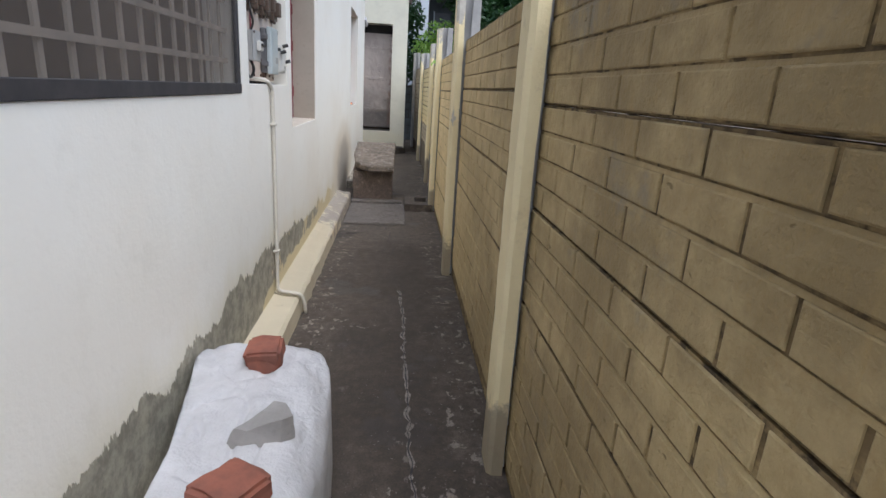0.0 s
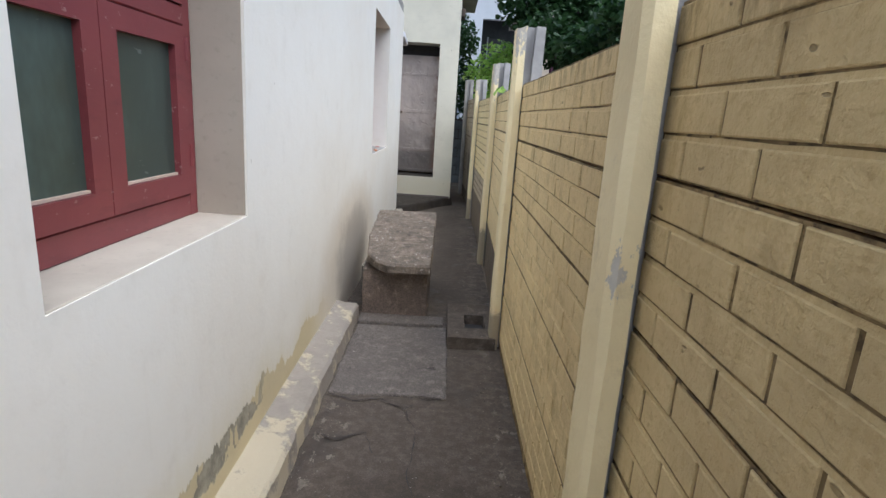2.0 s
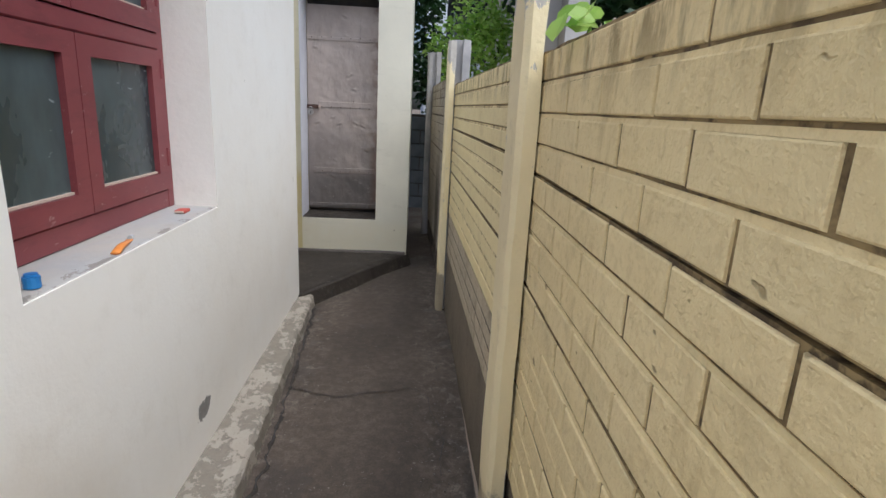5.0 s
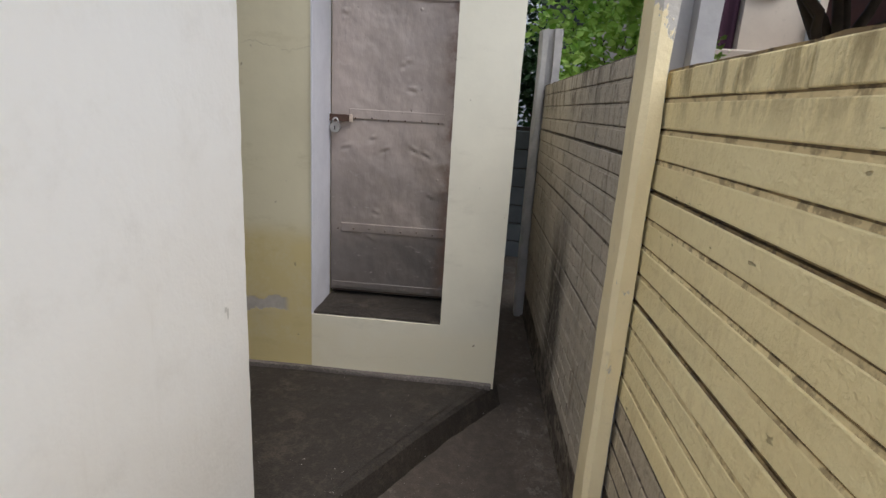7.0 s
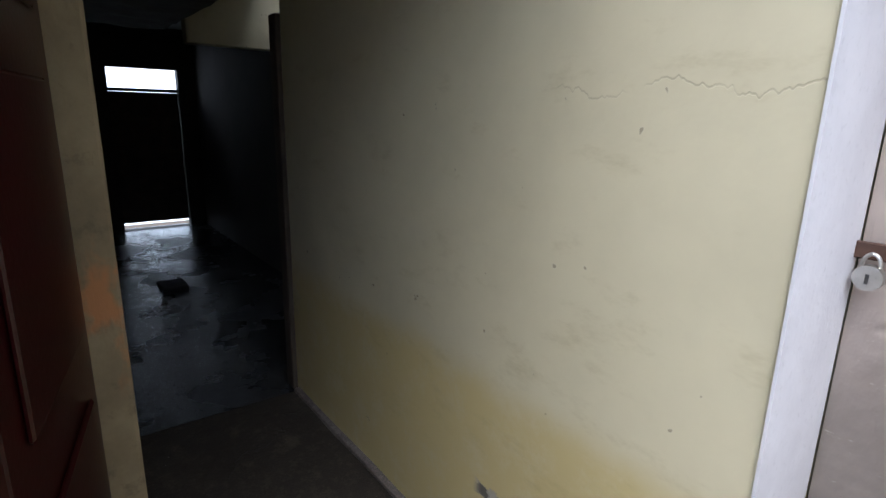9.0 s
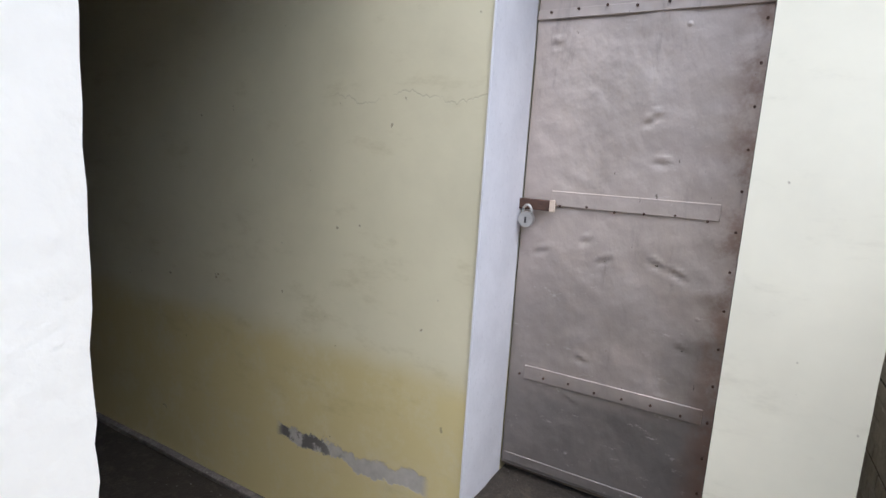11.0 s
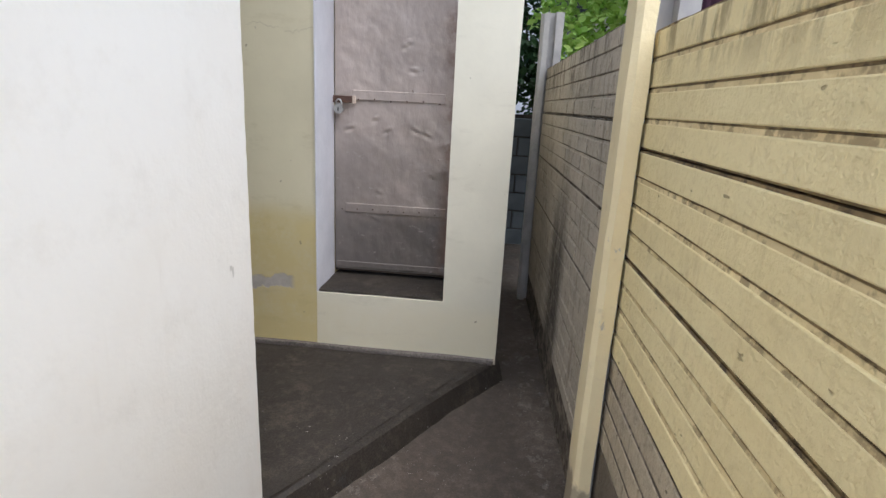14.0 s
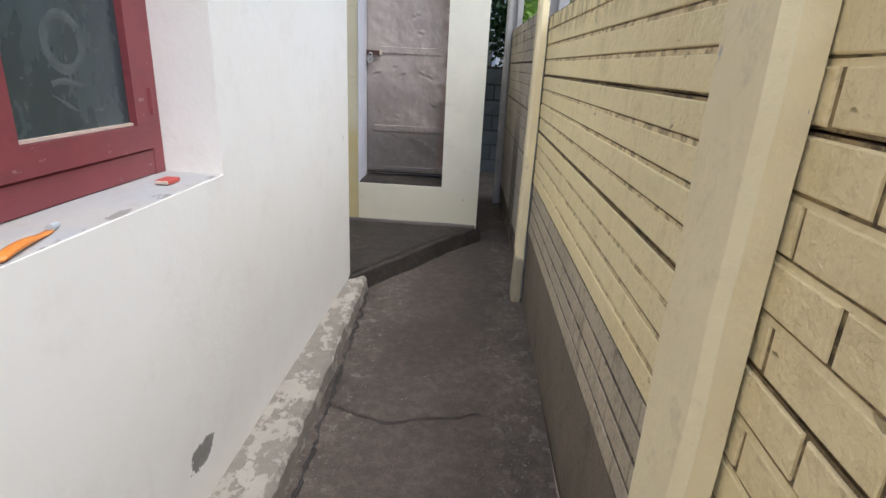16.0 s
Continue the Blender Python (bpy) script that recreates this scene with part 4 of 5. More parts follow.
cap = thing("bottle_cap", bm, BLUE, "blue plastic bottle cap lying on the window sill", "bottle cap")
part("cap_rim", cylinder((-0.045, 7.70, 1.0125), (-0.045, 7.70, 1.018), 0.014, 14), BLUE, cap)


# ---- meter board in its recess ----
def meter_board():
    y0, y1, z0, z1 = RECESS
    back = empty("meter_board", (-0.09, 2.9, z0), "stained wooden meter board set in a wall recess", "meter board")
    for a, b in ((y0 + 0.004, 2.84), (2.846, 3.15), (3.156, 3.38)):
        part("board", box(-0.089, -0.066, a, b, z0 + 0.018, z1 - 0.01, 0.002), PLY, back)
    # black filling paints the shade of the gap round the boards
    part("recess_back", box(-0.238, -0.098, y0, y1, z0, z1), NET_TAPE, back, "black backing that draws the shaded gap behind the boards")
    for y, z in ((2.64, 1.27), (2.81, 1.265), (2.94, 1.27), (3.07, 1.272), (3.26, 1.27), (3.35, 1.262)):
        part("screw", cylinder((-0.067, y, z), (-0.060, y, z), 0.006, 8), RUST, back)


meter_board()


def breaker_box():
    ob = empty("breaker_box", (-0.05, 2.720, 1.33), "grey steel breaker box with a white switch on the board", "breaker box")
    part("body", box(-0.014, 0.036, 2.655, 2.782, 1.333, 1.462, 0.004, 2), GREY_BOX, ob)
    part("cover", box(0.0365, 0.044, 2.652, 2.785, 1.330, 1.465, 0.003), GREY_BOX, ob)
    sw = part("breaker", box(0.0445, 0.062, 2.705, 2.765, 1.378, 1.420, 0.003), WHITE_BOX, ob, "white twin breaker")
    part("toggle", box(0.0625, 0.074, 2.712, 2.758, 1.398, 1.410, 0.003), RUBBER, sw, "black toggle")
    for y, z in ((2.662, 1.455), (2.775, 1.340)):
        part("screw", cylinder((0.0445, y, z), (0.048, y, z), 0.006, 8), RUST, ob)
    ob.location += Vector((-0.0525, 0.078, 0))


def meter_box():
    ob = empty("electric_meter", (-0.05, 3.030, 1.28), "dark grey electric meter box with pale lid", "electric meter")
    part("body", box(-0.014, 0.020, 3.000, 3.146, 1.285, 1.505, 0.012, 3), DARK_BOX, ob)
    lid = part("lid", box(0.0205, 0.046, 2.998, 3.148, 1.280, 1.510, 0.008, 3), PALE_BOX, ob, "pale blue-grey hinged lid")
    part("lid_panel", box(0.0465, 0.049, 3.014, 3.132, 1.300, 1.490, 0.002), PALE_BOX, lid)
    part("rating_plate", box(0.0495, 0.051, 3.070, 3.120, 1.335, 1.365), GREY_BOX, lid, "small grey rating plate")
    for z in (1.33, 1.46):
        part("latch", box(-0.004, 0.030, 2.982, 2.994, z - 0.012, z + 0.012, 0.002), DARK_BOX, ob)
    part("seal_screw", cylinder((0.0495, 3.136, 1.41), (0.062, 3.136, 1.41), 0.009, 10), RUBBER, ob)
    part("gland", cylinder((0.0, 3.02, 1.262), (0.0, 3.02, 1.286), 0.010, 10), RUST, ob)
    ob.location += Vector((-0.0525, 0.080, 0))


def cutout_box():
    ob = empty("service_cutout", (-0.05, 3.283, 1.28), "small white plastic service cutout with black knobs", "cutout")
    part("body", box(-0.046, -0.004, 3.244, 3.361, 1.293, 1.432, 0.006, 2), PALE_CARD, ob)
    lid = part("lid", box(-0.0035, 0.022, 3.239, 3.367, 1.290, 1.436, 0.007, 2), WHITE_BOX, ob)
    part("raised_panel", box(0.0225, 0.026, 3.257, 3.351, 1.300, 1.415, 0.002), WHITE_BOX, lid)
    part("rating_plate", box(0.0265, 0.028, 3.304, 3.344, 1.312, 1.330), GREY_BOX, lid, "grey printed plate")
    for y, z in ((3.294, 1.430), (3.351, 1.350), (3.239, 1.395)):
        part("knob", cylinder((0.022, y, z), (0.050, y + 0.006, z + 0.010), 0.009, 10), RUBBER, ob)
    ob.location += Vector((-0.020, 0.012, 0))


def fuse_carrier(y, z, wide, tall):
    ob = empty("fuse_carrier", (-0.05, y, z), "brown porcelain fuse carrier screwed to the board", "fuse", "fuses on the meter board")
    part("base", box(-0.014, 0.014, y, y + wide, z, z + tall, 0.004, 2), BROWN_FUSE, ob)
    part("grip", box(0.0145, 0.040, y + wide * 0.2, y + wide * 0.8, z + tall * 0.2, z + tall * 0.85, 0.004, 2), BROWN_FUSE, ob)
    for s in (0.25, 0.75):
        part("terminal", cylinder((0.0, y + wide * s, z - 0.012), (0.0, y + wide * s, z + 0.004), 0.008, 8), BROWN_FUSE, ob)
    ob.location += Vector((-0.0525, 0.06, 0))


breaker_box()
meter_box()
cutout_box()
for k, (y, w) in enumerate(((2.66, 0.055), (2.74, 0.06), (2.90, 0.055), (3.00, 0.07), (3.11, 0.075), (3.24, 0.085))):
    fuse_carrier(y, 1.572 - 0.012 * (k % 2), w, 0.11)
fuse_carrier(3.17, 1.475, 0.045, 0.035)

bm = tube(rounded([(0.02, 2.69, 1.60), (0.03, 2.67, 1.54), (0.03, 2.72, 1.50), (0.012, 2.73, 1.462)], 0.03), 0.005, 8)
thing("cable", bm, RUBBER, "black looped cable entering the breaker box from above", "cable", "cables on the meter board", smooth=True).location = (-0.0525, 0.078, 0)
bm = tube(rounded([(0.01, 2.72, 1.335), (0.02, 2.75, 1.30), (0.0, 2.79, 1.27), (-0.002, 2.76, 1.256), (-0.004, 2.69, 1.275), (-0.010, 2.68, 1.28)], 0.03), 0.006, 8)
thing("cable", bm, RUBBER, "loose black cable loop hanging below the breaker box", "cable", "cables on the meter board", smooth=True).location = (-0.0525, 0.078, 0)
bm = tube(rounded([(-0.008, 2.815, 1.94), (-0.008, 2.815, 1.46), (-0.010, 2.84, 1.29)], 0.03), 0.004, 8)
thing("cable", bm, RED, "thin reddish cable running up the meter board", "cable", "cables on the meter board", smooth=True).location = (-0.0525, 0.078, 0)

path = rounded([(-0.075, 2.88, 1.252), (0.005, 2.91, 1.250), (0.017, 2.962, 1.205), (0.017, 2.966, 0.9), (0.017, 2.962, 0.35), (0.018, 2.95, 0.132), (0.15, 2.946, 0.116), (0.166, 2.945, 0.06), (0.17, 2.945, 0.0)], 0.028)
ob = thing("conduit_pipe", tube(path, 0.0100, 12), PIPE, "cream plastic conduit running down the wall to the floor", "pipe", smooth=True)
for z, y in ((1.035, 2.965), (0.36, 2.962)):
    part("pipe_clip", box(0.0, 0.032, y - 0.017, y + 0.017, z - 0.006, z + 0.006, 0.002), PIPE, ob)


# ---- sacking with bricks on it ----
def sack_height(x, y):
    u, v = max(0.0, (x - 0.20) / 0.29), (y - 1.18) / 0.81
    r = u ** 4.0 + abs(v) ** 10
    h = 0.320 * max(0.0, 1 - r) ** 0.13 + 0.03 * max(0.0, 1 - r)
    h += 0.014 * noise.noise(Vector((x * 5, y * 4, 0))) + 0.009 * noise.noise(Vector((x * 13, y * 7, 4)))
    fold = noise.noise(Vector((x * 7 + y * 3, y * 5 - x * 4, 2)))
    h -= 0.016 * max(0.0, 1 - abs(fold) * 9)
    h += 0.006 * abs(noise.noise(Vector((x * 26, y * 15, 8))))
    return h


bm = bmesh.new()
us, vs = span(0.0, 1.0, 1 / 52), span(0.0, 2 * math.pi, 2 * math.pi / 120)[:-1]
rings = []
for s in us[1:]:
    ring = []
    for a in vs:
        c, q = math.cos(a), math.sin(a)
        k = (abs(c) ** 3.6 + abs(q) ** 3.6) ** (-1 / 3.6)
        wob = 1 + 0.05 * noise.noise(Vector((c * 2.2, q * 2.2, 3))) * s
        x, y = 0.23 + 0.255 * c * k * s * wob, 1.18 + 0.80 * q * k * s * wob
        ring.append(bm.verts.new((max(0.012 + 0.11 * min(1.0, max(0.0, (1.75 - y) / 0.5)), x), y, max(0.012, sack_height(x, y) if s < 0.995 else 0.012))))
    rings.append(ring)
for a, b in zip(rings, rings[1:]):
    for k in range(len(vs)):
        bm.faces.new((a[k], a[(k + 1) % len(vs)], b[(k + 1) % len(vs)], b[k]))
bm.faces.new(rings[0])
thing("plastic_sheet", bm, CLOTH, "crumpled white plastic sheet draped over low rubble", "plastic sheet", smooth=True)


def lump(name, at, size, turn, material, label, category, seed):
    bm = bmesh.new()
    bmesh.ops.create_cube(bm, size=1)
    bmesh.ops.bevel(bm, geom=bm.edges[:], offset=0.10, segments=2, affect="EDGES")
    bmesh.ops.subdivide_edges(bm, edges=bm.edges[:], cuts=2, use_grid_fill=True)
    for v in bm.verts:
        v.co += Vector(noise.noise_vector(v.co * 2.3 + Vector((seed, 0, 0)))) * 0.06 + Vector(noise.noise_vector(v.co * 7 + Vector((seed, 3, 0)))) * 0.03
        v.co = (v.co.x * size[0], v.co.y * size[1], v.co.z * size[2])
    ob = thing(name, bm, material, label, category)
    ob.matrix_world = pose(*at, *turn)


lump("brick_piece", (0.236, 1.765, 0.366), (0.115, 0.135, 0.080), (3, -2, 5), RED_BRICK, "broken red clay brick weighing down the white sheet", "brick", 1)
lump("brick_piece", (0.315, 1.10, 0.37), (0.125, 0.15, 0.085), (-6, 5, -30), RED_BRICK, "chipped red clay brick lying on the white sheet", "brick", 5)


def wedge_stone():
    bm = bmesh.new()
    out = ((-0.088, -0.040), (-0.035, 0.035), (0.015, 0.070), (0.050, 0.055), (0.083, -0.005), (0.050, -0.030), (-0.045, -0.046))
    low = [bm.verts.new((x, y, -0.025)) for x, y in out]
    top = [bm.verts.new((x * 0.86 + 0.01, y * 0.82 + 0.01, 0.022 + 0.02 * (x > 0))) for x, y in out]
    bm.faces.new(low), bm.faces.new(top)
    for k in range(len(out)):
        bm.faces.new((low[k], low[(k + 1) % len(out)], top[(k + 1) % len(out)], top[k]))
    bmesh.ops.triangulate(bm, faces=bm.faces[:])
    bmesh.ops.subdivide_edges(bm, edges=bm.edges[:], cuts=2, use_grid_fill=True)
    for v in bm.verts:
        v.co += Vector(noise.noise_vector(v.co * 22)) * 0.006
    ob = thing("stone", bm, GREY_STONE, "flat wedge-shaped grey stone lying on the white sheet", "stone")
    ob.matrix_world = pose(0.325, 1.345, 0.366, 3, 0, 4)


wedge_stone()


# ---- washing stone ----
def washing_stone():
    ob = empty("washing_stone", (0.38, 6.6, 0.0), "rough cement washing stone with a sloping slab on a stained block", "washing stone")
    bm = rough_box(0.165, 0.600, 6.125, 7.10, -0.06, 0.52, 9, 0.008, 8, 0.015)
    for v in bm.verts:
        limit = 0.325 + 0.145 * (v.co.y - 6.05)
        if v.co.z > 0.2:
            v.co.z = min(v.co.z, limit)
    part("block", bm, BLOCK, ob, "stained brown cement block")
    bm = bmesh.new()
    out = ((0.275, 6.03), (0.345, 5.985), (0.615, 6.0), (0.622, 7.15), (0.145, 7.13), (0.15, 6.55), (0.19, 6.15))
    n = 9
    lay = []
    for z in (0.0, 0.012, 0.055, 0.068):
        k = 1.0 if 0 < z < 0.06 else 0.975
        ring = []
        for (x0, y0), (x1, y1) in zip(out, out[1:] + out[:1]):
            for j in range(n):
                x, y = x0 + (x1 - x0) * j / n, y0 + (y1 - y0) * j / n
                x, y = 0.39 + (x - 0.39) * k, 6.57 + (y - 6.57) * k
                w = Vector(noise.noise_vector(Vector((x * 14, y * 14, z * 20)))) * 0.009
                ring.append(bm.verts.new((x + w.x, y + w.y, 0.355 + 0.128 * (y - 6.0) + z + w.z * 0.5)))
        lay.append(ring)
    for a, b in zip(lay, lay[1:]):
        for k in range(len(a)):
            bm.faces.new((a[k], a[(k + 1) % len(a)], b[(k + 1) % len(a)], b[k]))
    last = lay[-1]
    for f in (0.85, 0.7, 0.55, 0.4, 0.25, 0.1):
        ring = []
        for v in lay[-1]:
            x, y = 0.39 + (v.co.x - 0.39) * f, 6.57 + (v.co.y - 6.57) * f
            ring.append(bm.verts.new((x, y, 0.423 + 0.128 * (y - 6.0) + 0.010 * noise.noise(Vector((x * 13, y * 13, 5))) + 0.006 * noise.noise(Vector((x * 40, y * 40, 2))))))
        for k in range(len(ring)):
            bm.faces.new((last[k], last[(k + 1) % len(ring)], ring[(k + 1) % len(ring)], ring[k]))
        last = ring
    bm.faces.new(lay[0]), bm.faces.new(last)
    part("slab", bm, STONE, ob, "rough pale stone slab with chipped edges")


washing_stone()


# ---- platform at the mouth of the corridor ----
bm = bmesh.new()
edge = [(-0.03, 10.20), (0.085, 10.40), (0.26, 10.68), (0.44, 10.99), (0.62, 11.28), (0.785, 11.53)]
line = []
for (x0, y0), (x1, y1) in zip(edge, edge[1:]):
    line += [(x0 + (x1 - x0) * k / 8, y0 + (y1 - y0) * k / 8) for k in range(8)]
line.append(edge[-1])
cross = []
for x, y in line:
    w = 0.010 * noise.noise(Vector((x * 9, y * 9, 1))) + 0.006 * noise.noise(Vector((x * 30, y * 30, 2)))
    cross.append([bm.verts.new(c) for c in ((x - 0.45, y + 0.25, 0.066), (x - 0.10 + w, y + 0.06, 0.066), (x - 0.012 + w, y + 0.008 + w, 0.058 + w), (x + w, y + w, 0.045), (x + 0.03 + w, y - 0.02, -0.075))])
for a, b in zip(cross, cross[1:]):
    for k in range(4):
        bm.faces.new((a[k], a[k + 1], b[k + 1], b[k]))
thing("platform_edge", bm, CEMENT_DARK, "slanting broken cement edge of the raised platform", "step", kind="structure")
bm = bmesh.new()
pts = [(0.0, 10.30), (0.075, 10.42), (0.40, 11.0), (0.70, 11.48), (0.74, 11.60), (-2.6, 11.60), (-2.6, 10.30)]
for z in (0.0645, -0.1):
    bm.faces.new([bm.verts.new((x, y, z)) for x, y in pts])
thing("platform", bm, CEMENT_DARK, "raised dark cement platform before the locked door", "platform", kind="structure")
thing("floor_corridor", box(-8.0, -2.6, 10.2, 12.6, -0.1, 0.066), WET_FLOOR, "dark wet cement floor inside the corridor", "floor", kind="structure")


# ---- annex with the locked tin door ----
AY, OPEN_L, OPEN_R, AX = 11.48, -0.207, 0.469, 0.765
SILL_Z, LINTEL_Z = 0.38, 2.43


def on_annex(u, v, d):
    x = u
    if u > AX - 0.001:
        x = AX + 0.004 * noise.noise(Vector((0, 0, v * 7)))
    return (x, AY + d + (0.003 * noise.noise(Vector((u * 2, 0, v * 2))) if d == 0 else 0), v)


bm = pierced(span(OPEN_L, AX, 0.2), span(0.05, 3.42, 0.08), [(OPEN_L, OPEN_R, SILL_Z, LINTEL_Z)], on_annex, 0.40)
thing("wall_annex", bm, CREAM, "cream-painted front wall of the small store", "wall", kind="structure")
bm = pierced(span(-2.62, OPEN_L, 0.3), span(0.05, 3.42, 0.1), [], lambda u, v, d: (u, AY + 0.004 + d + (0.004 * noise.noise(Vector((u * 2, 3, v * 2))) if d == 0 else 0), v), 0.40)
thing("wall_yellow", bm, YELLOW, "yellow distempered corridor wall with a scuffed grey band", "wall", kind="structure")
thing("wall_annex_side", box(AX - 0.22, AX - 0.004, AY + 0.40, 14.4, -0.1, 3.42), CREAM, "cream side wall of the small store", "wall", kind="structure")
thing("wall_annex_back", box(-2.6, AX - 0.22, 13.9, 14.1, 0, 3.42), DARK_BOARD, "plain wall that closes the back of the store", "wall", kind="structure")
thing("roof_annex", box(-2.7, AX + 0.30, AY - 0.12, 14.5, 3.425, 3.54, 0.01), ROOF, "grey roof slab of the small store with an eave", "roof", kind="structure")
bm = box(AX + 0.0, AX + 0.06, AY - 0.03, AY + 0.25, 2.83, 2.945, 0.008)
thing("rafter_end", bm, BARK, "dark weathered timber end under the store roof", "rafter")
bm = box(OPEN_L - 0.0005, OPEN_L + 0.006, AY - 0.004, AY + 0.30, SILL_Z + 0.004, LINTEL_Z - 0.002)
thing("jamb_lining", bm, JAMB, "lilac-white painted door jamb", "door jamb", kind="structure")
bm = rough_box(OPEN_L + 0.006, OPEN_R - 0.001, AY + 0.012, AY + 0.39, SILL_Z - 0.03, SILL_Z + 0.012, 6, 0.004, 9, 0.004)
thing("door_sill", bm, CEMENT_DARK, "worn dark cement door sill", "door sill", kind="structure")
# pale skirting of cement where the wall meets the platform
bm = rough_box(-2.6, AX - 0.01, AY - 0.028, AY + 0.01, 0.05, 0.085, 12, 0.006, 13, 0.006)
thing("skirting", bm, CEMENT_LIGHT, "ragged cement fillet along the foot of the wall", "skirting", kind="structure")


def tin_door():
    y = AY + 0.31
    x0, x1, z0, z1 = OPEN_L + 0.008, OPEN_R - 0.006, 0.425, 2.27
    ob = empty("door_1", ((x0 + x1) / 2, y, z0), "closed door clad in tarnished dented tin sheet", "door", kind="structure")
    part("door_core", box(x0, x1, y + 0.006, y + 0.035, z0 - 0.012, z1), BARK, ob, "dark timber core")
    bm = bmesh.new()
    us, vs = span(x0, x1, 0.01), span(z0, z1, 0.01)
    nicks = [(random.uniform(x0 + 0.05, x1 - 0.05), random.uniform(0.7, 2.2), random.uniform(0.010, 0.022), random.uniform(-0.6, 0.6)) for _ in range(18)]
    creases = [(random.uniform(x0, x1), random.uniform(0.6, 1.5), random.uniform(-0.9, 0.2), random.uniform(0.06, 0.16)) for _ in range(9)]
    dents = [(random.uniform(x0, x1), random.uniform(0.8, 2.2), random.uniform(0.012, 0.05), random.uniform(-0.005, 0.004)) for _ in range(22)]
    g = []
    for u in us:
        col = []
        for v in vs:
            d = 0.003 * noise.noise(Vector((u * 5, v * 3, 2))) + 0.002 * noise.noise(Vector((u * 14, v * 9, 5)))
            for a, b, r, h in dents:
                q = ((u - a) ** 2 + (v - b) ** 2) / (r * r)
                if q < 6:
                    d += h * math.exp(-q)
            for a, b, r, tilt in nicks:
                p, w = u - a, v - b - tilt * (u - a)
                if abs(p) < 3 * r and abs(w) < 0.03:
                    d += 0.007 * math.exp(-(p / r) ** 2) * (math.exp(-((w - 0.004) / 0.007) ** 2) - math.exp(-((w + 0.010) / 0.008) ** 2))
            for a, b, tilt, r in creases:
                p, w = u - a, v - b - tilt * (u - a)
                if abs(p) < 2 * r and abs(w) < 0.06:
                    d += 0.002 * math.exp(-(p / r) ** 2) * max(0.0, 1 - abs(w) / 0.035)
            col.append(bm.verts.new((u, y - d, v)))
        g.append(col)
    for a, b in zip(g, g[1:]):
        for k in range(len(vs) - 1):
            bm.faces.new((a[k], b[k], b[k + 1], a[k + 1]))
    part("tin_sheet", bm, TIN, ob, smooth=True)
    for z, a, b, h in ((1.405, x0 + 0.10, x1 - 0.06, 0.05), (0.79, x0 + 0.06, x1 - 0.03, 0.05), (1.985, x0, x1, 0.03), (0.455, x0 + 0.01, x1 - 0.01, 0.035)):
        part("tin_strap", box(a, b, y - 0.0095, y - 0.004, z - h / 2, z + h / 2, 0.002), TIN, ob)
    spots = [(x0 + 0.045 + 0.088 * k, z + 0.004 * (k % 3)) for z in (1.99, 1.378, 0.78) for k in range(7)] + [(x1 - 0.014, 0.55 + 0.115 * k) for k in range(15)]
    for u, v in spots:
        part("nail", cylinder((u, y - 0.016, v), (u, y - 0.008, v), 0.0042, 6), RUST, ob)
    # hasp and padlock
    hasp = part("hasp", box(OPEN_L - 0.002, OPEN_L + 0.130, y - 0.030, y - 0.022, 1.362, 1.398, 0.003), RUST, ob, "rusted iron hasp")
    part("hasp_end", box(OPEN_L + 0.112, OPEN_L + 0.132, y - 0.034, y - 0.0305, 1.360, 1.400, 0.002), PALE_CARD, hasp)
    lock = part("padlock", cylinder((OPEN_L + 0.042, y - 0.056, 1.330), (OPEN_L + 0.042, y - 0.036, 1.330), 0.026, 20), STEEL, ob, "round steel padlock")
    c = Vector((OPEN_L + 0.042, y - 0.045, 1.352))
    part("shackle", tube([c + Vector((0.016 * math.cos(t), 0, 0.026 * math.sin(t))) for t in [math.pi * k / 10 for k in range(11)]], 0.004, 8), STEEL, lock)
    part("keyhole", box(OPEN_L + 0.039, OPEN_L + 0.045, y - 0.0585, y - 0.0565, 1.318, 1.338), RUBBER, lock)
    # a black sheet stands in for the unlit opening over the door
    part("transom_void", box(x0, x1, y + 0.05, y + 0.06, z1, LINTEL_Z), NET_TAPE, ob, "black sheet in place of the unlit opening above the door")


tin_door()

# lintel stub on the house corner
bm = box(-0.16, 0.022, 10.27, 10.80, 2.335, 2.40, 0.006)
for v in bm.verts:
    v.co.z -= 0.10 * (v.co.y - 10.3)
thing("lintel_stub", bm, JAMB, "pale cement lintel stub at the house corner", "lintel", kind="structure")


# ---- dark corridor ----
bm = pierced(span(-8.0, -0.24, 0.5), [0.0, 2.62], [(-1.5, -0.76, 0.06, 2.5)], lambda u, v, d: (u, HOUSE_END - 0.004 - d, v), 0.2)
thing("wall_corridor_south", bm, YELLOW, "yellow house wall along the corridor", "wall", kind="structure")
# a dark sheet closes the doorway in place of the unlit room
thing("doorway_backing", box(-1.5, -0.76, 10.085, 10.095, 0.06, 2.5), DARK_BOARD, "dark sheet in place of the unlit room behind the red door", "wall", kind="structure")
red = empty("door_2", (-0.77, 10.32, 0.07), "glossy dark red door standing slightly ajar in the corridor", "door", kind="structure")
leaf = part("door_leaf", box(-0.70, 0, -0.018, 0.018, 0.005, 2.42, 0.004), DOOR_RED, red)
leaf.matrix_parent_inverse = Matrix()
for z0, z1 in ((0.20, 0.85), (1.02, 1.62), (1.76, 2.28)):
    p = part("door_panel", box(-0.60, -0.10, 0.0185, 0.030, z0, z1, 0.008), DOOR_RED, leaf)
    p.matrix_parent_inverse = Matrix()
red.matrix_world = pose(-0.77, 10.325, 0.07, 0, 0, -11.5)
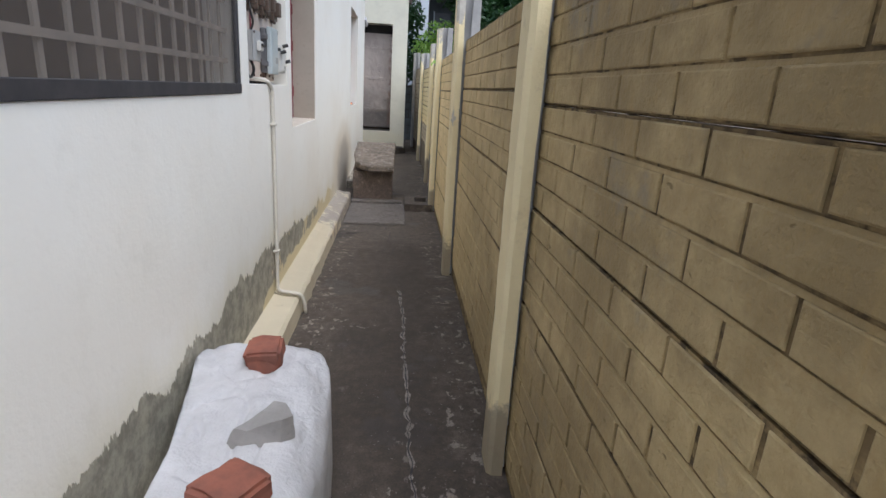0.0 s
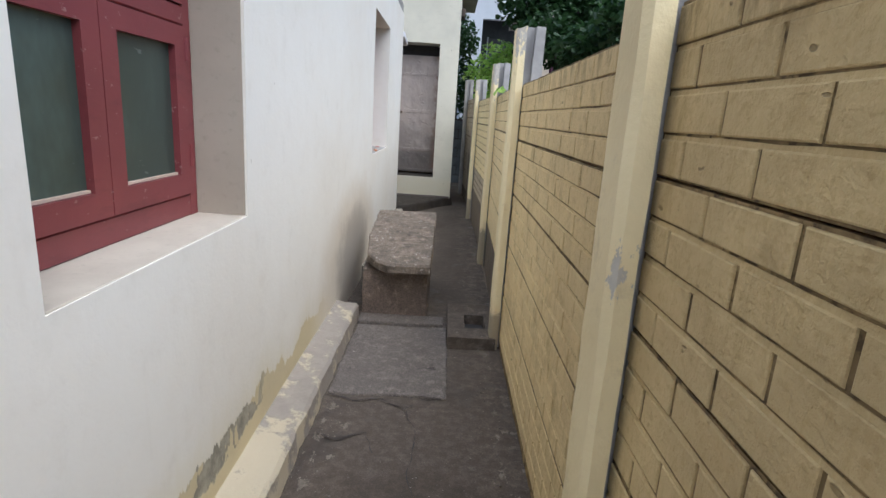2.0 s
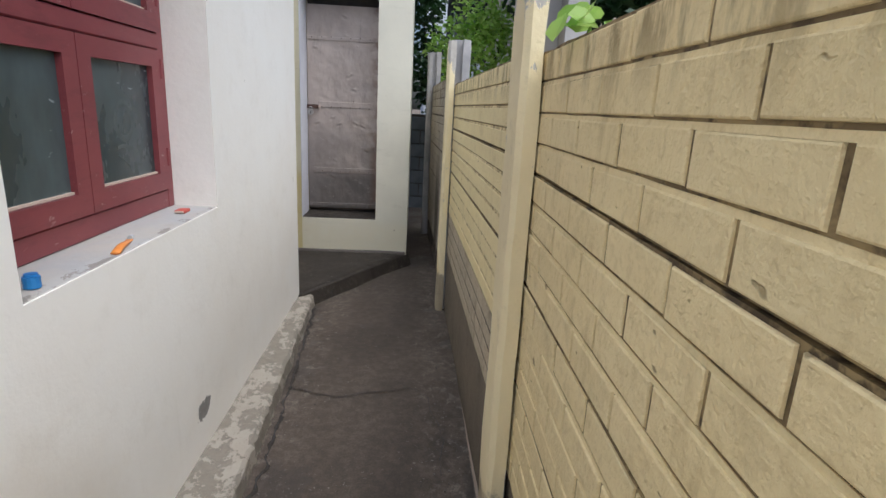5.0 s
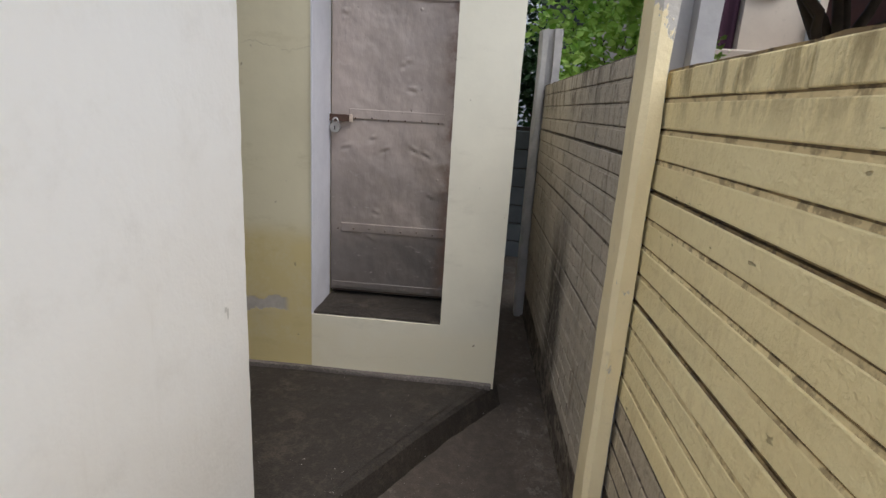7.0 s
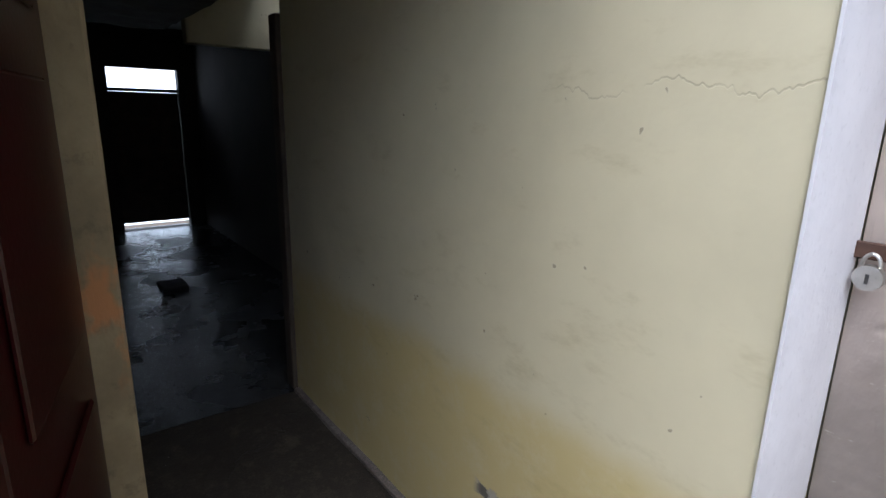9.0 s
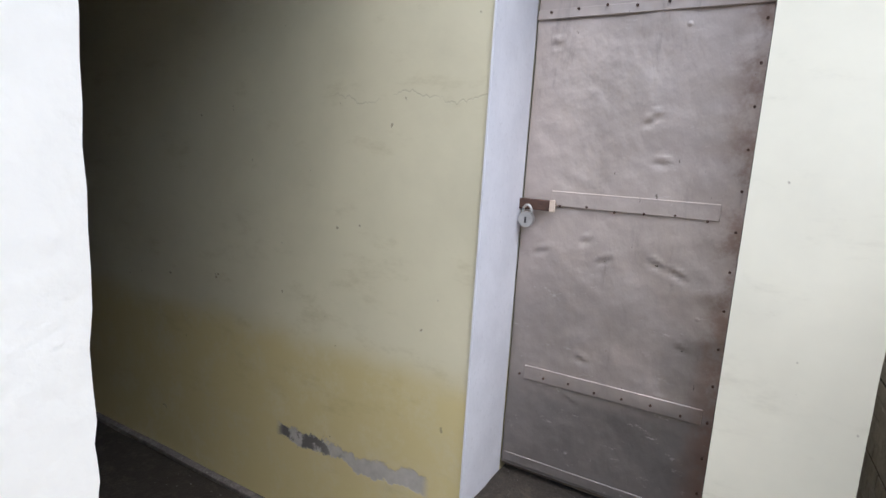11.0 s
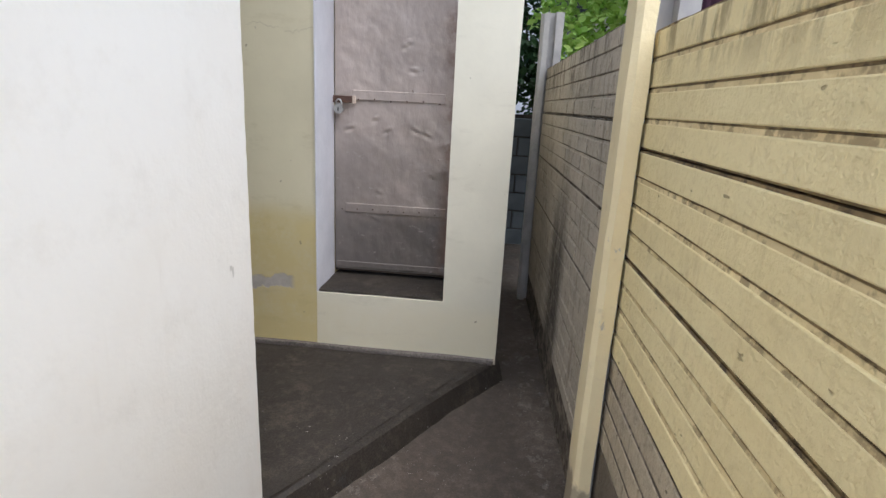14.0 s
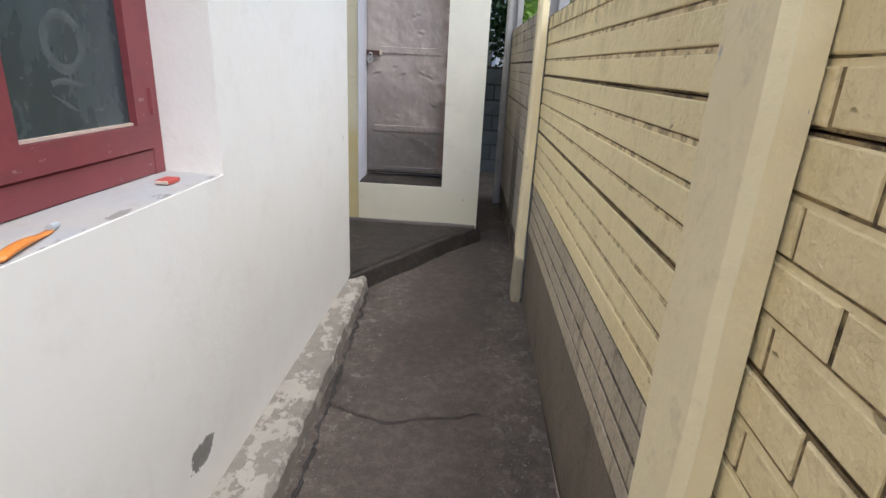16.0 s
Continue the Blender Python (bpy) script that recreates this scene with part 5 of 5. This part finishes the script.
bm = rough_box(-1.80, -1.56, HOUSE_END - 0.01, 10.58, 0.05, 2.75, 10, 0.006, 4, 0.012)
thing("pillar", bm, PILLAR, "soiled brownish-cream plastered pillar standing out from the corridor wall", "pillar", kind="structure")
# these corridor walls get their gloom from the near-black colour
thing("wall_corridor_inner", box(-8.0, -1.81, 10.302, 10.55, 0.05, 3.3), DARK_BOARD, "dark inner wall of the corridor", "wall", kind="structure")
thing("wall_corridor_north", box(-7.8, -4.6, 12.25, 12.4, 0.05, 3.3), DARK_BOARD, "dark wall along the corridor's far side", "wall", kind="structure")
thing("wall_corridor_niche", box(-4.6, -2.62, 12.4, 12.6, 0.05, 3.3), YELLOW, "yellow wall at the back of the corridor niche", "wall", kind="structure")
thing("beam_corridor", box(-4.62, -4.5, 11.46, 12.39, 2.12, 2.615, 0.006), YELLOW, "yellow distempered lintel beam below the corridor skylight", "beam", kind="structure")
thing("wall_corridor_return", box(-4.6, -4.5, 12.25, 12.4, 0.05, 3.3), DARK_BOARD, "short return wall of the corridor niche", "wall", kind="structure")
bm = box(-2.72, -2.625, 11.46, 11.54, 0.06, 2.1, 0.006)
thing("door_post", bm, BARK, "dark timber door post at the end of the yellow wall", "door frame", kind="structure")
bm = pierced(span(-8.1, -0.45, 0.6), [10.1, 12.6], [(-4.4, -4.1, 12.0, 12.3)], lambda u, v, d: (u, v, 2.62 + d), 0.15)
thing("ceiling_corridor", bm, ROOF, "dim cement slab ceiling over the corridor", "ceiling", kind="structure")
bm = rough_box(-5.2, -3.4, 10.5, 11.45, 2.28, 2.34, 10, 0.015, 5, 0.006)
thing("loft_shelf", bm, BARK, "dark timber loft shelf under the corridor ceiling", "shelf")
bm = pierced([10.5, 12.6], [0.05, 2.62], [(11.24, 12.04, 0.07, 2.12)], lambda u, v, d: (-7.8 - d, u, v), 0.15)
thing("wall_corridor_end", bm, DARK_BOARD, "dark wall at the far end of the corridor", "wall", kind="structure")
far = empty("door_3", (-7.85, 11.64, 0.1), "closed dark door with daylight above and below it", "door", kind="structure")
part("door_leaf", box(-7.90, -7.86, 11.245, 12.035, 0.16, 1.83, 0.004), BARK, far)
for z in (0.5, 1.0, 1.5):
    part("door_batten", box(-7.8595, -7.84, 11.26, 12.02, z, z + 0.1, 0.004), BARK, far)
part("transom_rail", box(-7.90, -7.84, 11.245, 12.035, 1.835, 1.875, 0.004), BARK, far)
thing("backdrop_yard", box(-8.62, -8.6, 10.6, 12.7, 0.0, 2.6), YARD, "bright overcast daylight of the yard behind the far door", "daylight", kind="structure")
bm = box(-5.05, -4.8, 11.15, 11.37, 0.07, 0.13, 0.02, 3, jitter=0.02)
thing("rag", bm, NET_TAPE, "dark crumpled rag lying on the corridor floor", "rag")


# ---- precast fence ----
POSTS = [(-0.36, 0.0), (1.685, 0.0), (3.735, 0.0), (5.785, 0.0), (7.955, 0.052), (10.38, 0.008), (12.90, -0.065)]
TOPS = [1.531, 1.568, 1.548, 1.565, 1.585, 1.655]
PX = 1.058
PITCH, LONG = 0.0748, 0.2190


def post_mesh(height, width=0.14):
    """An H-shaped precast post, its front flange chamfered."""
    w, c = width / 2, 0.016
    out = ((0.0, -w + c), (c, -w), (0.052, -w), (0.052, -0.026), (0.098, -0.026), (0.098, -w), (0.15, -w), (0.15, w), (0.098, w), (0.098, 0.026), (0.052, 0.026), (0.052, w), (c, w), (0.0, w - c))
    bm = bmesh.new()
    zs = span(0.0, height, 0.06)
    rings = []
    for z in zs:
        ring = []
        for x, y in out:
            q = noise.noise_vector(Vector((x * 20 + height * 7, y * 20, z * 7)))
            worn = 0.0035 if z < height - 0.01 else 0.007
            ring.append(bm.verts.new((x + q.x * worn, y + q.y * worn, z - (0.012 if z > height - 0.01 and x < 0.02 else 0) + q.z * worn)))
        rings.append(ring)
    for a, b in zip(rings, rings[1:]):
        for k in range(len(out)):
            bm.faces.new((a[k], a[(k + 1) % len(out)], b[(k + 1) % len(out)], b[k]))
    top = rings[-1]
    for quad in ((0, 1, 2, 11, 12, 13), (2, 3, 10, 11), (3, 4, 9, 10), (4, 5, 8, 9), (5, 6, 7, 8)):
        bm.faces.new([top[k] for k in quad])
    for f in bm.faces:
        f.material_index = int(f.calc_center_median().x > 0.051)
    return bm


for k, (y, dx) in enumerate(POSTS):
    z0 = floor_height(y) - 0.04
    height = (1.84, 1.84, 1.83, 1.84, 1.86, 1.87, 2.02)[k] - z0
    label = "weathered grey precast concrete fence post" if k == 6 else "cream-painted precast concrete fence post with worn edges"
    ob = thing("fence_post", post_mesh(height, 0.175 if k == 4 else 0.14), (POST_GREY, POST_GREY) if k == 6 else (POST, POST_GREY), label, "fence post", "fence posts")
    ob.matrix_world = pose(0.997 + dx, y, z0, 0, random.uniform(-0.4, 0.4), 0)


def face_mesh(name, long, tall, proud, mat, end=0.0022):
    """A brick face with sloping edges, centred on its back."""
    bm = bmesh.new()
    a, b = long / 2, tall / 2
    back = [bm.verts.new((0, sy * a, sz * b)) for sy, sz in ((-1, -1), (1, -1), (1, 1), (-1, 1))]
    lip = [bm.verts.new((-proud * 0.7, sy * (a - end * 0.4), sz * (b - end * 0.4))) for sy, sz in ((-1, -1), (1, -1), (1, 1), (-1, 1))]
    front = [bm.verts.new((-proud, sy * (a - end * 1.4), sz * (b - end * 1.4))) for sy, sz in ((-1, -1), (1, -1), (1, 1), (-1, 1))]
    for r, s in ((back, lip), (lip, front)):
        for k in range(4):
            bm.faces.new((r[k], r[(k + 1) % 4], s[(k + 1) % 4], s[k]))
    bm.faces.new(front)
    return mesh_of(name, bm, mat)


FENCE_OB = empty("wall_fence", (PX, 6.0, 0.0), "precast concrete fence of ochre brick-patterned panels", "fence", kind="structure")
bpy.context.view_layer.update()


def fence_bay(k):
    (y0, d0), (y1, d1) = POSTS[k], POSTS[k + 1]
    a, b = y0 + 0.03, y1 - 0.03
    turn = math.degrees(math.atan2(-(d1 - d0), y1 - y0))
    grey, smooth = k == 5, k == 4
    paint, joint = (FENCE_GREY, JOINT_GREY) if grey else (FENCE_PALE_LIT, JOINT_PALE) if smooth else (FENCE_CLEAN_LIT, FENCE_JOINT) if k == 3 else (FENCE, FENCE_JOINT)
    gap_v = 0.009
    gap_h = 0.0125 if smooth else 0.0125 if grey else 0.0115
    tall = PITCH - gap_h
    sizes = {}

    def brick_of(long, mat):
        key = (round(long, 3), mat.name)
        if key not in sizes:
            sizes[key] = face_mesh("brick", long, tall, 0.0045, mat)
        return sizes[key]

    for row in range(5):
        top = TOPS[k] - 0.3 * row
        low = top - 0.2955
        if row == 4:
            low = min(low, floor_height((a + b) / 2) - 0.03)
        base_plain = row == 4 and k in (3, 4)
        label = ("weathered grey precast fence panel cast as brickwork" if grey else "bare cement bottom panel of the precast fence" if base_plain
                 else "ochre-painted precast fence panel cast as brickwork")
        bm = bmesh.new()
        nseg = span(a, b, 0.06)
        jag = [0.004 * noise.noise(Vector((u * 8, row, k))) + 0.0035 * noise.noise(Vector((u * 30, row, k))) for u in nseg]
        rows = [[bm.verts.new((x, u - a, z + (j if up else 0) * (1.0 if row == 0 else 0.5))) for u, j in zip(nseg, jag)] for x, z, up in ((0.0, low, 0), (0.0, top, 1), (0.034, top, 1), (0.034, top - 0.2985 if row < 4 else low, 0), (0.012, top - 0.2985 if row < 4 else low, 0), (0.011, low, 0))]
        for q in range(6):
            r, s = rows[q], rows[(q + 1) % 6]
            for i in range(len(nseg) - 1):
                bm.faces.new((r[i], r[i + 1], s[i + 1], s[i]))
        bm.faces.new([r[0] for r in rows]), bm.faces.new([r[-1] for r in rows])
        bare = smooth and row == 3
        if bare:
            label = "bare grey precast fence panel cast as brickwork"
        paint, joint = (FENCE_BARE, JOINT_GREY) if bare else (FENCE_GREY, JOINT_GREY) if grey else (FENCE_PALE_LIT, JOINT_PALE) if smooth else (FENCE_CLEAN_LIT, FENCE_JOINT) if k == 3 else (FENCE, FENCE_JOINT)
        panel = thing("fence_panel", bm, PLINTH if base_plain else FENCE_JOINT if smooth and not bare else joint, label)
        lean = random.uniform(-0.0015, 0.0015)
        panel.matrix_world = pose(PX + 0.0085 + d0 + lean, a, 0, 0, random.uniform(-0.06, 0.06), turn)
        panel.parent = FENCE_OB
        panel.matrix_parent_inverse = FENCE_OB.matrix_world.inverted()
        if base_plain:
            continue
        length = b - a
        for c in range(4):
            zc = top - 0.004 - PITCH * c - tall / 2 - 0.001
            if zc - tall / 2 < 0.015 + floor_height(a):
                continue
            shift = (0.5 if c % 2 else 0.0) * LONG + (0.20, 0.197, 0.16, 0.05, 0.0, 0.10)[k]
            u = -shift
            step = LONG if not smooth or bare or (row == 0 and c == 0) else 9.0
            while u < length:
                s, e = max(u, 0.0), min(u + step, length)
                if e - s > 0.03:
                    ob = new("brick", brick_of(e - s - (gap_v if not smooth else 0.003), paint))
                    ob.parent = panel
                    ob.location = (random.uniform(-0.0012, 0.0012), (s + e) / 2, zc + random.uniform(-0.001, 0.001))
                    sway = min(1.0, (0.25 / (e - s)) ** 2)
                    ob.rotation_euler = (random.uniform(-0.004, 0.004) * sway, 0, random.uniform(-0.005, 0.005) * sway)
                u += step
        # mortar bed below each course, set back a little; the dark joint left along its upper edge also paints the
        # brick's shadow line
        for c in range(3):
            low_z = top - 0.005 - PITCH * (c + 1)
            if low_z < 0.03 + floor_height(a):
                continue
            bm = bmesh.new()
            edges = []
            for u in span(0.01, length - 0.01, 0.07):
                w = noise.noise(Vector((u * 9 + a, row * 3 + c, k)))
                high = low_z + gap_h - 0.0040 + 0.0022 * w
                edges.append([bm.verts.new(v) for v in ((-0.0022 - 0.0008 * w, u, low_z - 0.001), (-0.0014, u, high), (0.001, u, high))])
            for r, t in zip(edges, edges[1:]):
                for q in (0, 1):
                    bm.faces.new((r[q], t[q], t[q + 1], r[q + 1]))
            ob = part("mortar_bed", bm, joint if smooth else paint, panel)
            ob.matrix_parent_inverse = Matrix()


# ---- rear wall and the neighbours' side ----
def block_wall():
    ob = empty("wall_rear", (1.0, 14.6, 0), "grey cement block wall closing the far end", "wall", kind="structure")
    part("mortar_core", box(0.3, 2.8, 14.615, 14.78, -0.16, 1.32), CEMENT_DARK, ob)
    blk = face_mesh("block", 0.39, 0.185, 0.02, GREY_BLOCK, 0.006)
    for r in range(7):
        for c in range(6):
            b = new("block", blk)
            b.parent = ob
            b.rotation_euler = (0, 0, radians(90))
            b.location = (0.5 + 0.4 * c + (0.2 if r % 2 else 0) - 1.0, 14.615 - 14.6, -0.08 + 0.195 * r + 0.1)


block_wall()


def leaf_cloud(bm, centre, radius, count, size, droop=0.3):
    """Many small folded leaves in a loose clump."""
    for _ in range(count):
        d = Vector((random.gauss(0, 1), random.gauss(0, 1), random.gauss(0, 1))).normalized()
        p = Vector(centre) + Vector((d.x * radius[0], d.y * radius[1], d.z * radius[2])) * (random.random() ** 0.45)
        s = size * random.uniform(0.6, 1.3)
        m = Euler((random.uniform(-0.9, 0.9) - droop, random.uniform(-0.9, 0.9), random.uniform(0, 6.3))).to_matrix()
        pts = ((0, 0, 0), (0.36, 0.35, 0.08), (0.42, 0.7, 0.04), (0, 1.0, -0.1), (-0.42, 0.7, 0.04), (-0.36, 0.35, 0.08))
        v = [bm.verts.new(p + m @ (Vector(q) * s)) for q in pts]
        bm.faces.new((v[0], v[1], v[2], v[3]))
        bm.faces.new((v[0], v[3], v[4], v[5]))


def branch_line(a, b, wander, n=9):
    a, b = Vector(a), Vector(b)
    return [a.lerp(b, k / n) + Vector(noise.noise_vector(a + b * 0.37 + Vector((k * 0.7, 0, 0)))) * wander * min(1, k / 2) for k in range(n + 1)]


def tree(name, at, label, limbs, clumps, leaf, size, count, trunk_r, group=""):
    x, y, z = at
    ob = empty(name, at, label, "tree" if trunk_r > 0.04 else "shrub", group)
    top = limbs[0]
    part("trunk", tube(branch_line(at, (x + 0.1, y, z + top), 0.06), lambda t: trunk_r * (1 - 0.45 * t), 10), BARK, ob, smooth=True)
    crown = bmesh.new()
    for cx, cy, cz, rx, ry, rz in clumps:
        part("limb", tube(branch_line((x + 0.1, y, z + top * random.uniform(0.7, 1.0)), (cx, cy, cz), 0.12), lambda t: trunk_r * 0.4 * (1 - 0.75 * t) + 0.004, 7), BARK, ob, smooth=True)
        leaf_cloud(crown, (cx, cy, cz), (rx, ry, rz), int(count * rx * ry * rz * 8) + 60, size)
    part("crown", crown, leaf, ob)
    return ob


tree("tree", (2.9, 13.2, -0.16), "dark leafy garden tree beyond the fence", (2.2,),
     [(2.3, 12.6, 2.75, 0.6, 0.6, 0.5), (2.9, 13.0, 3.3, 0.8, 0.7, 0.6), (2.0, 13.3, 3.5, 0.6, 0.6, 0.55), (3.5, 12.3, 2.7, 0.6, 0.6, 0.5), (2.7, 11.6, 2.5, 0.5, 0.5, 0.4),
      (3.3, 13.4, 4.1, 0.9, 0.8, 0.6), (2.4, 14.2, 4.3, 0.8, 0.8, 0.6), (3.9, 13.2, 3.3, 0.6, 0.6, 0.55), (3.1, 11.0, 2.9, 0.5, 0.5, 0.4)], LEAF_DARK, 0.11, 620, 0.10)
tree("shrub", (1.6, 13.9, -0.16), "bright green leafy shrub leaning over the fence", (1.4,),
     [(1.35, 13.7, 1.85, 0.33, 0.35, 0.3), (1.7, 13.8, 2.1, 0.4, 0.4, 0.35), (1.3, 14.3, 2.25, 0.4, 0.4, 0.35), (2.1, 13.6, 1.95, 0.35, 0.35, 0.28), (1.6, 14.3, 2.6, 0.4, 0.4, 0.35),
      (1.9, 14.0, 2.5, 0.35, 0.4, 0.3), (1.25, 13.4, 1.68, 0.2, 0.3, 0.2)], LEAF_LIGHT, 0.07, 900, 0.025)
tree("tree", (1.2, 17.2, -0.16), "slim dark leafy tree behind the rear wall", (1.6,),
     [(1.0, 16.8, 2.2, 0.5, 0.5, 0.6), (0.8, 16.6, 3.2, 0.5, 0.5, 0.6), (1.3, 17.0, 1.6, 0.5, 0.4, 0.4)], LEAF_DARK, 0.10, 700, 0.06)
tree("shrub", (1.9, 9.3, -0.16), "small dark green weed growing behind the fence", (1.3,),
     [(1.75, 9.0, 1.62, 0.28, 0.3, 0.16), (2.1, 9.5, 1.8, 0.3, 0.3, 0.2)], LEAF_DARK, 0.08, 900, 0.012)


def sprig(y, x=1.13):
    bm = bmesh.new()
    leaf_cloud(bm, (x, y, 1.60), (0.05, 0.07, 0.03), 12, 0.055, 0.5)
    ob = thing("weed_sprig", bm, LEAF_LIGHT, "small green weed sprouting on top of the fence", "weed", "weeds on the fence")
    part("stem", tube([(x, y, 1.52), (x + 0.005, y, 1.60)], 0.003, 6), LEAF_LIGHT, ob)


sprig(7.62)


def neighbour_house():
    ob = empty("neighbour_house", (5.0, 18.0, -0.16), "dull cream neighbouring house with a maroon door curtain", "house")
    bm = pierced([2.9, 9.0], [-0.16, 4.6], [(3.2, 4.08, 2.5, 4.3)], lambda u, v, d: (u, 17.5 + d, v), 0.25)
    part("wall", bm, FAR_CREAM, ob)
    part("side_wall", box(2.9, 3.15, 17.76, 24, -0.16, 4.6), FAR_CREAM, ob)
    part("roof", box(2.7, 9.2, 17.2, 24.2, 4.605, 4.8), ROOF, ob)
    part("plinth", box(3.22, 6.2, 16.95, 17.49, -0.16, 2.46, 0.02), FAR_CREAM, ob)
    part("stair_wall", box(3.5, 6.2, 16.4, 16.94, -0.16, 2.22, 0.02), FAR_CREAM, ob)
    part("vent", box(3.62, 4.15, 16.385, 16.399, 2.02, 2.09), DARK_BOX, ob, "dark slot in the stair wall")
    for k in range(8):
        part("striped_cloth", box(4.14 + 0.05 * k, 4.188 + 0.05 * k, 17.40 + 0.012 * (k % 3), 17.41 + 0.012 * (k % 3), 3.24 + 0.01 * (k % 2), 4.2), STRIPED if k % 2 else NET_TAPE, ob, "black and white striped cloth hung to dry")
    bm = bmesh.new()
    us = span(3.205, 4.075, 0.03)
    rows = [[bm.verts.new((u, 17.62 + 0.035 * math.sin(u * 42 + 0.4 * math.sin(u * 9)), z)) for u in us] for z in (2.505, 4.295)]
    for k in range(len(us) - 1):
        bm.faces.new((rows[0][k], rows[0][k + 1], rows[1][k + 1], rows[1][k]))
    part("curtain", bm, PURPLE, ob, "hanging maroon curtain", smooth=True)
    part("drain_pipe", tube([(5.0, 17.44, 0), (5.0, 17.44, 4.6)], 0.05, 10), GREY_BOX, ob, "grey drain pipe")


neighbour_house()


def brick_house():
    ob = empty("brick_outhouse", (6.5, 11.0, -0.16), "dark red brick outhouse with a small window", "house")
    bm = pierced([4.4, 9.0], [-0.16, 3.6], [(5.15, 5.75, 1.6, 2.6)], lambda u, v, d: (u, 12.6 + d, v), 0.23)
    part("wall", bm, FAR_BRICK, ob)
    part("side_wall", box(4.4, 4.63, 12.84, 16.0, -0.16, 3.6), FAR_BRICK, ob)
    part("roof", box(4.2, 9.2, 12.3, 16.2, 3.605, 3.75), ROOF, ob)
    win = part("window", pierced([5.15, 5.75], [1.6, 2.6], [(5.2, 5.43, 1.66, 2.54), (5.47, 5.70, 1.66, 2.54)], lambda u, v, d: (u, 12.65 + d, v), 0.05), GREY_BOX, ob, "grey window frame")
    part("pane", box(5.19, 5.71, 12.675, 12.685, 1.65, 2.55), PANE_DARK, win)
    part("sill", box(5.05, 5.85, 12.5, 12.595, 1.52, 1.59), FAR_WHITE, win)
    part("low_wall", box(4.75, 9.0, 10.9, 11.1, -0.16, 1.75), FAR_CREAM, ob)


brick_house()


def white_building():
    ob = empty("apartment_building", (3.0, 27.0, -0.16), "bluish white two-storey building with a deep balcony", "building")
    holes = [(1.75, 4.6, 2.9, 5.1), (5.2, 8.0, 2.9, 5.1), (1.75, 4.6, 0.3, 2.4)]
    part("wall", pierced([1.1, 9.0], [-0.16, 9.5], holes, lambda u, v, d: (u, 25.0 + d, v), 0.3), FAR_WHITE, ob)
    part("side_wall", box(1.1, 1.4, 25.31, 33, -0.16, 9.5), FAR_WHITE, ob)
    part("roof", box(0.9, 9.2, 24.8, 33.2, 9.505, 9.7), ROOF, ob)
    part("balcony_back", box(1.41, 8.9, 26.5, 26.7, -0.16, 9.5), GREY_BLOCK, ob)
    part("balcony_floor", box(1.41, 8.9, 25.31, 26.49, 2.6, 2.85), FAR_WHITE, ob)
    for x in (2.1, 3.3, 5.8):
        win = part("window", box(x, x + 0.7, 26.46, 26.495, 3.5, 4.6), DARK_BOX, ob, "dark balcony window")
        part("frame", box(x - 0.05, x, 26.44, 26.49, 3.45, 4.65), FAR_WHITE, win)


white_building()
thing("wall_neighbour", box(9.0, 9.2, -30, 12, -0.16, 2.4), FAR_CREAM, "dull cream boundary wall of the next plot", "wall", kind="structure")

for k in range(len(POSTS) - 1):
    fence_bay(k)
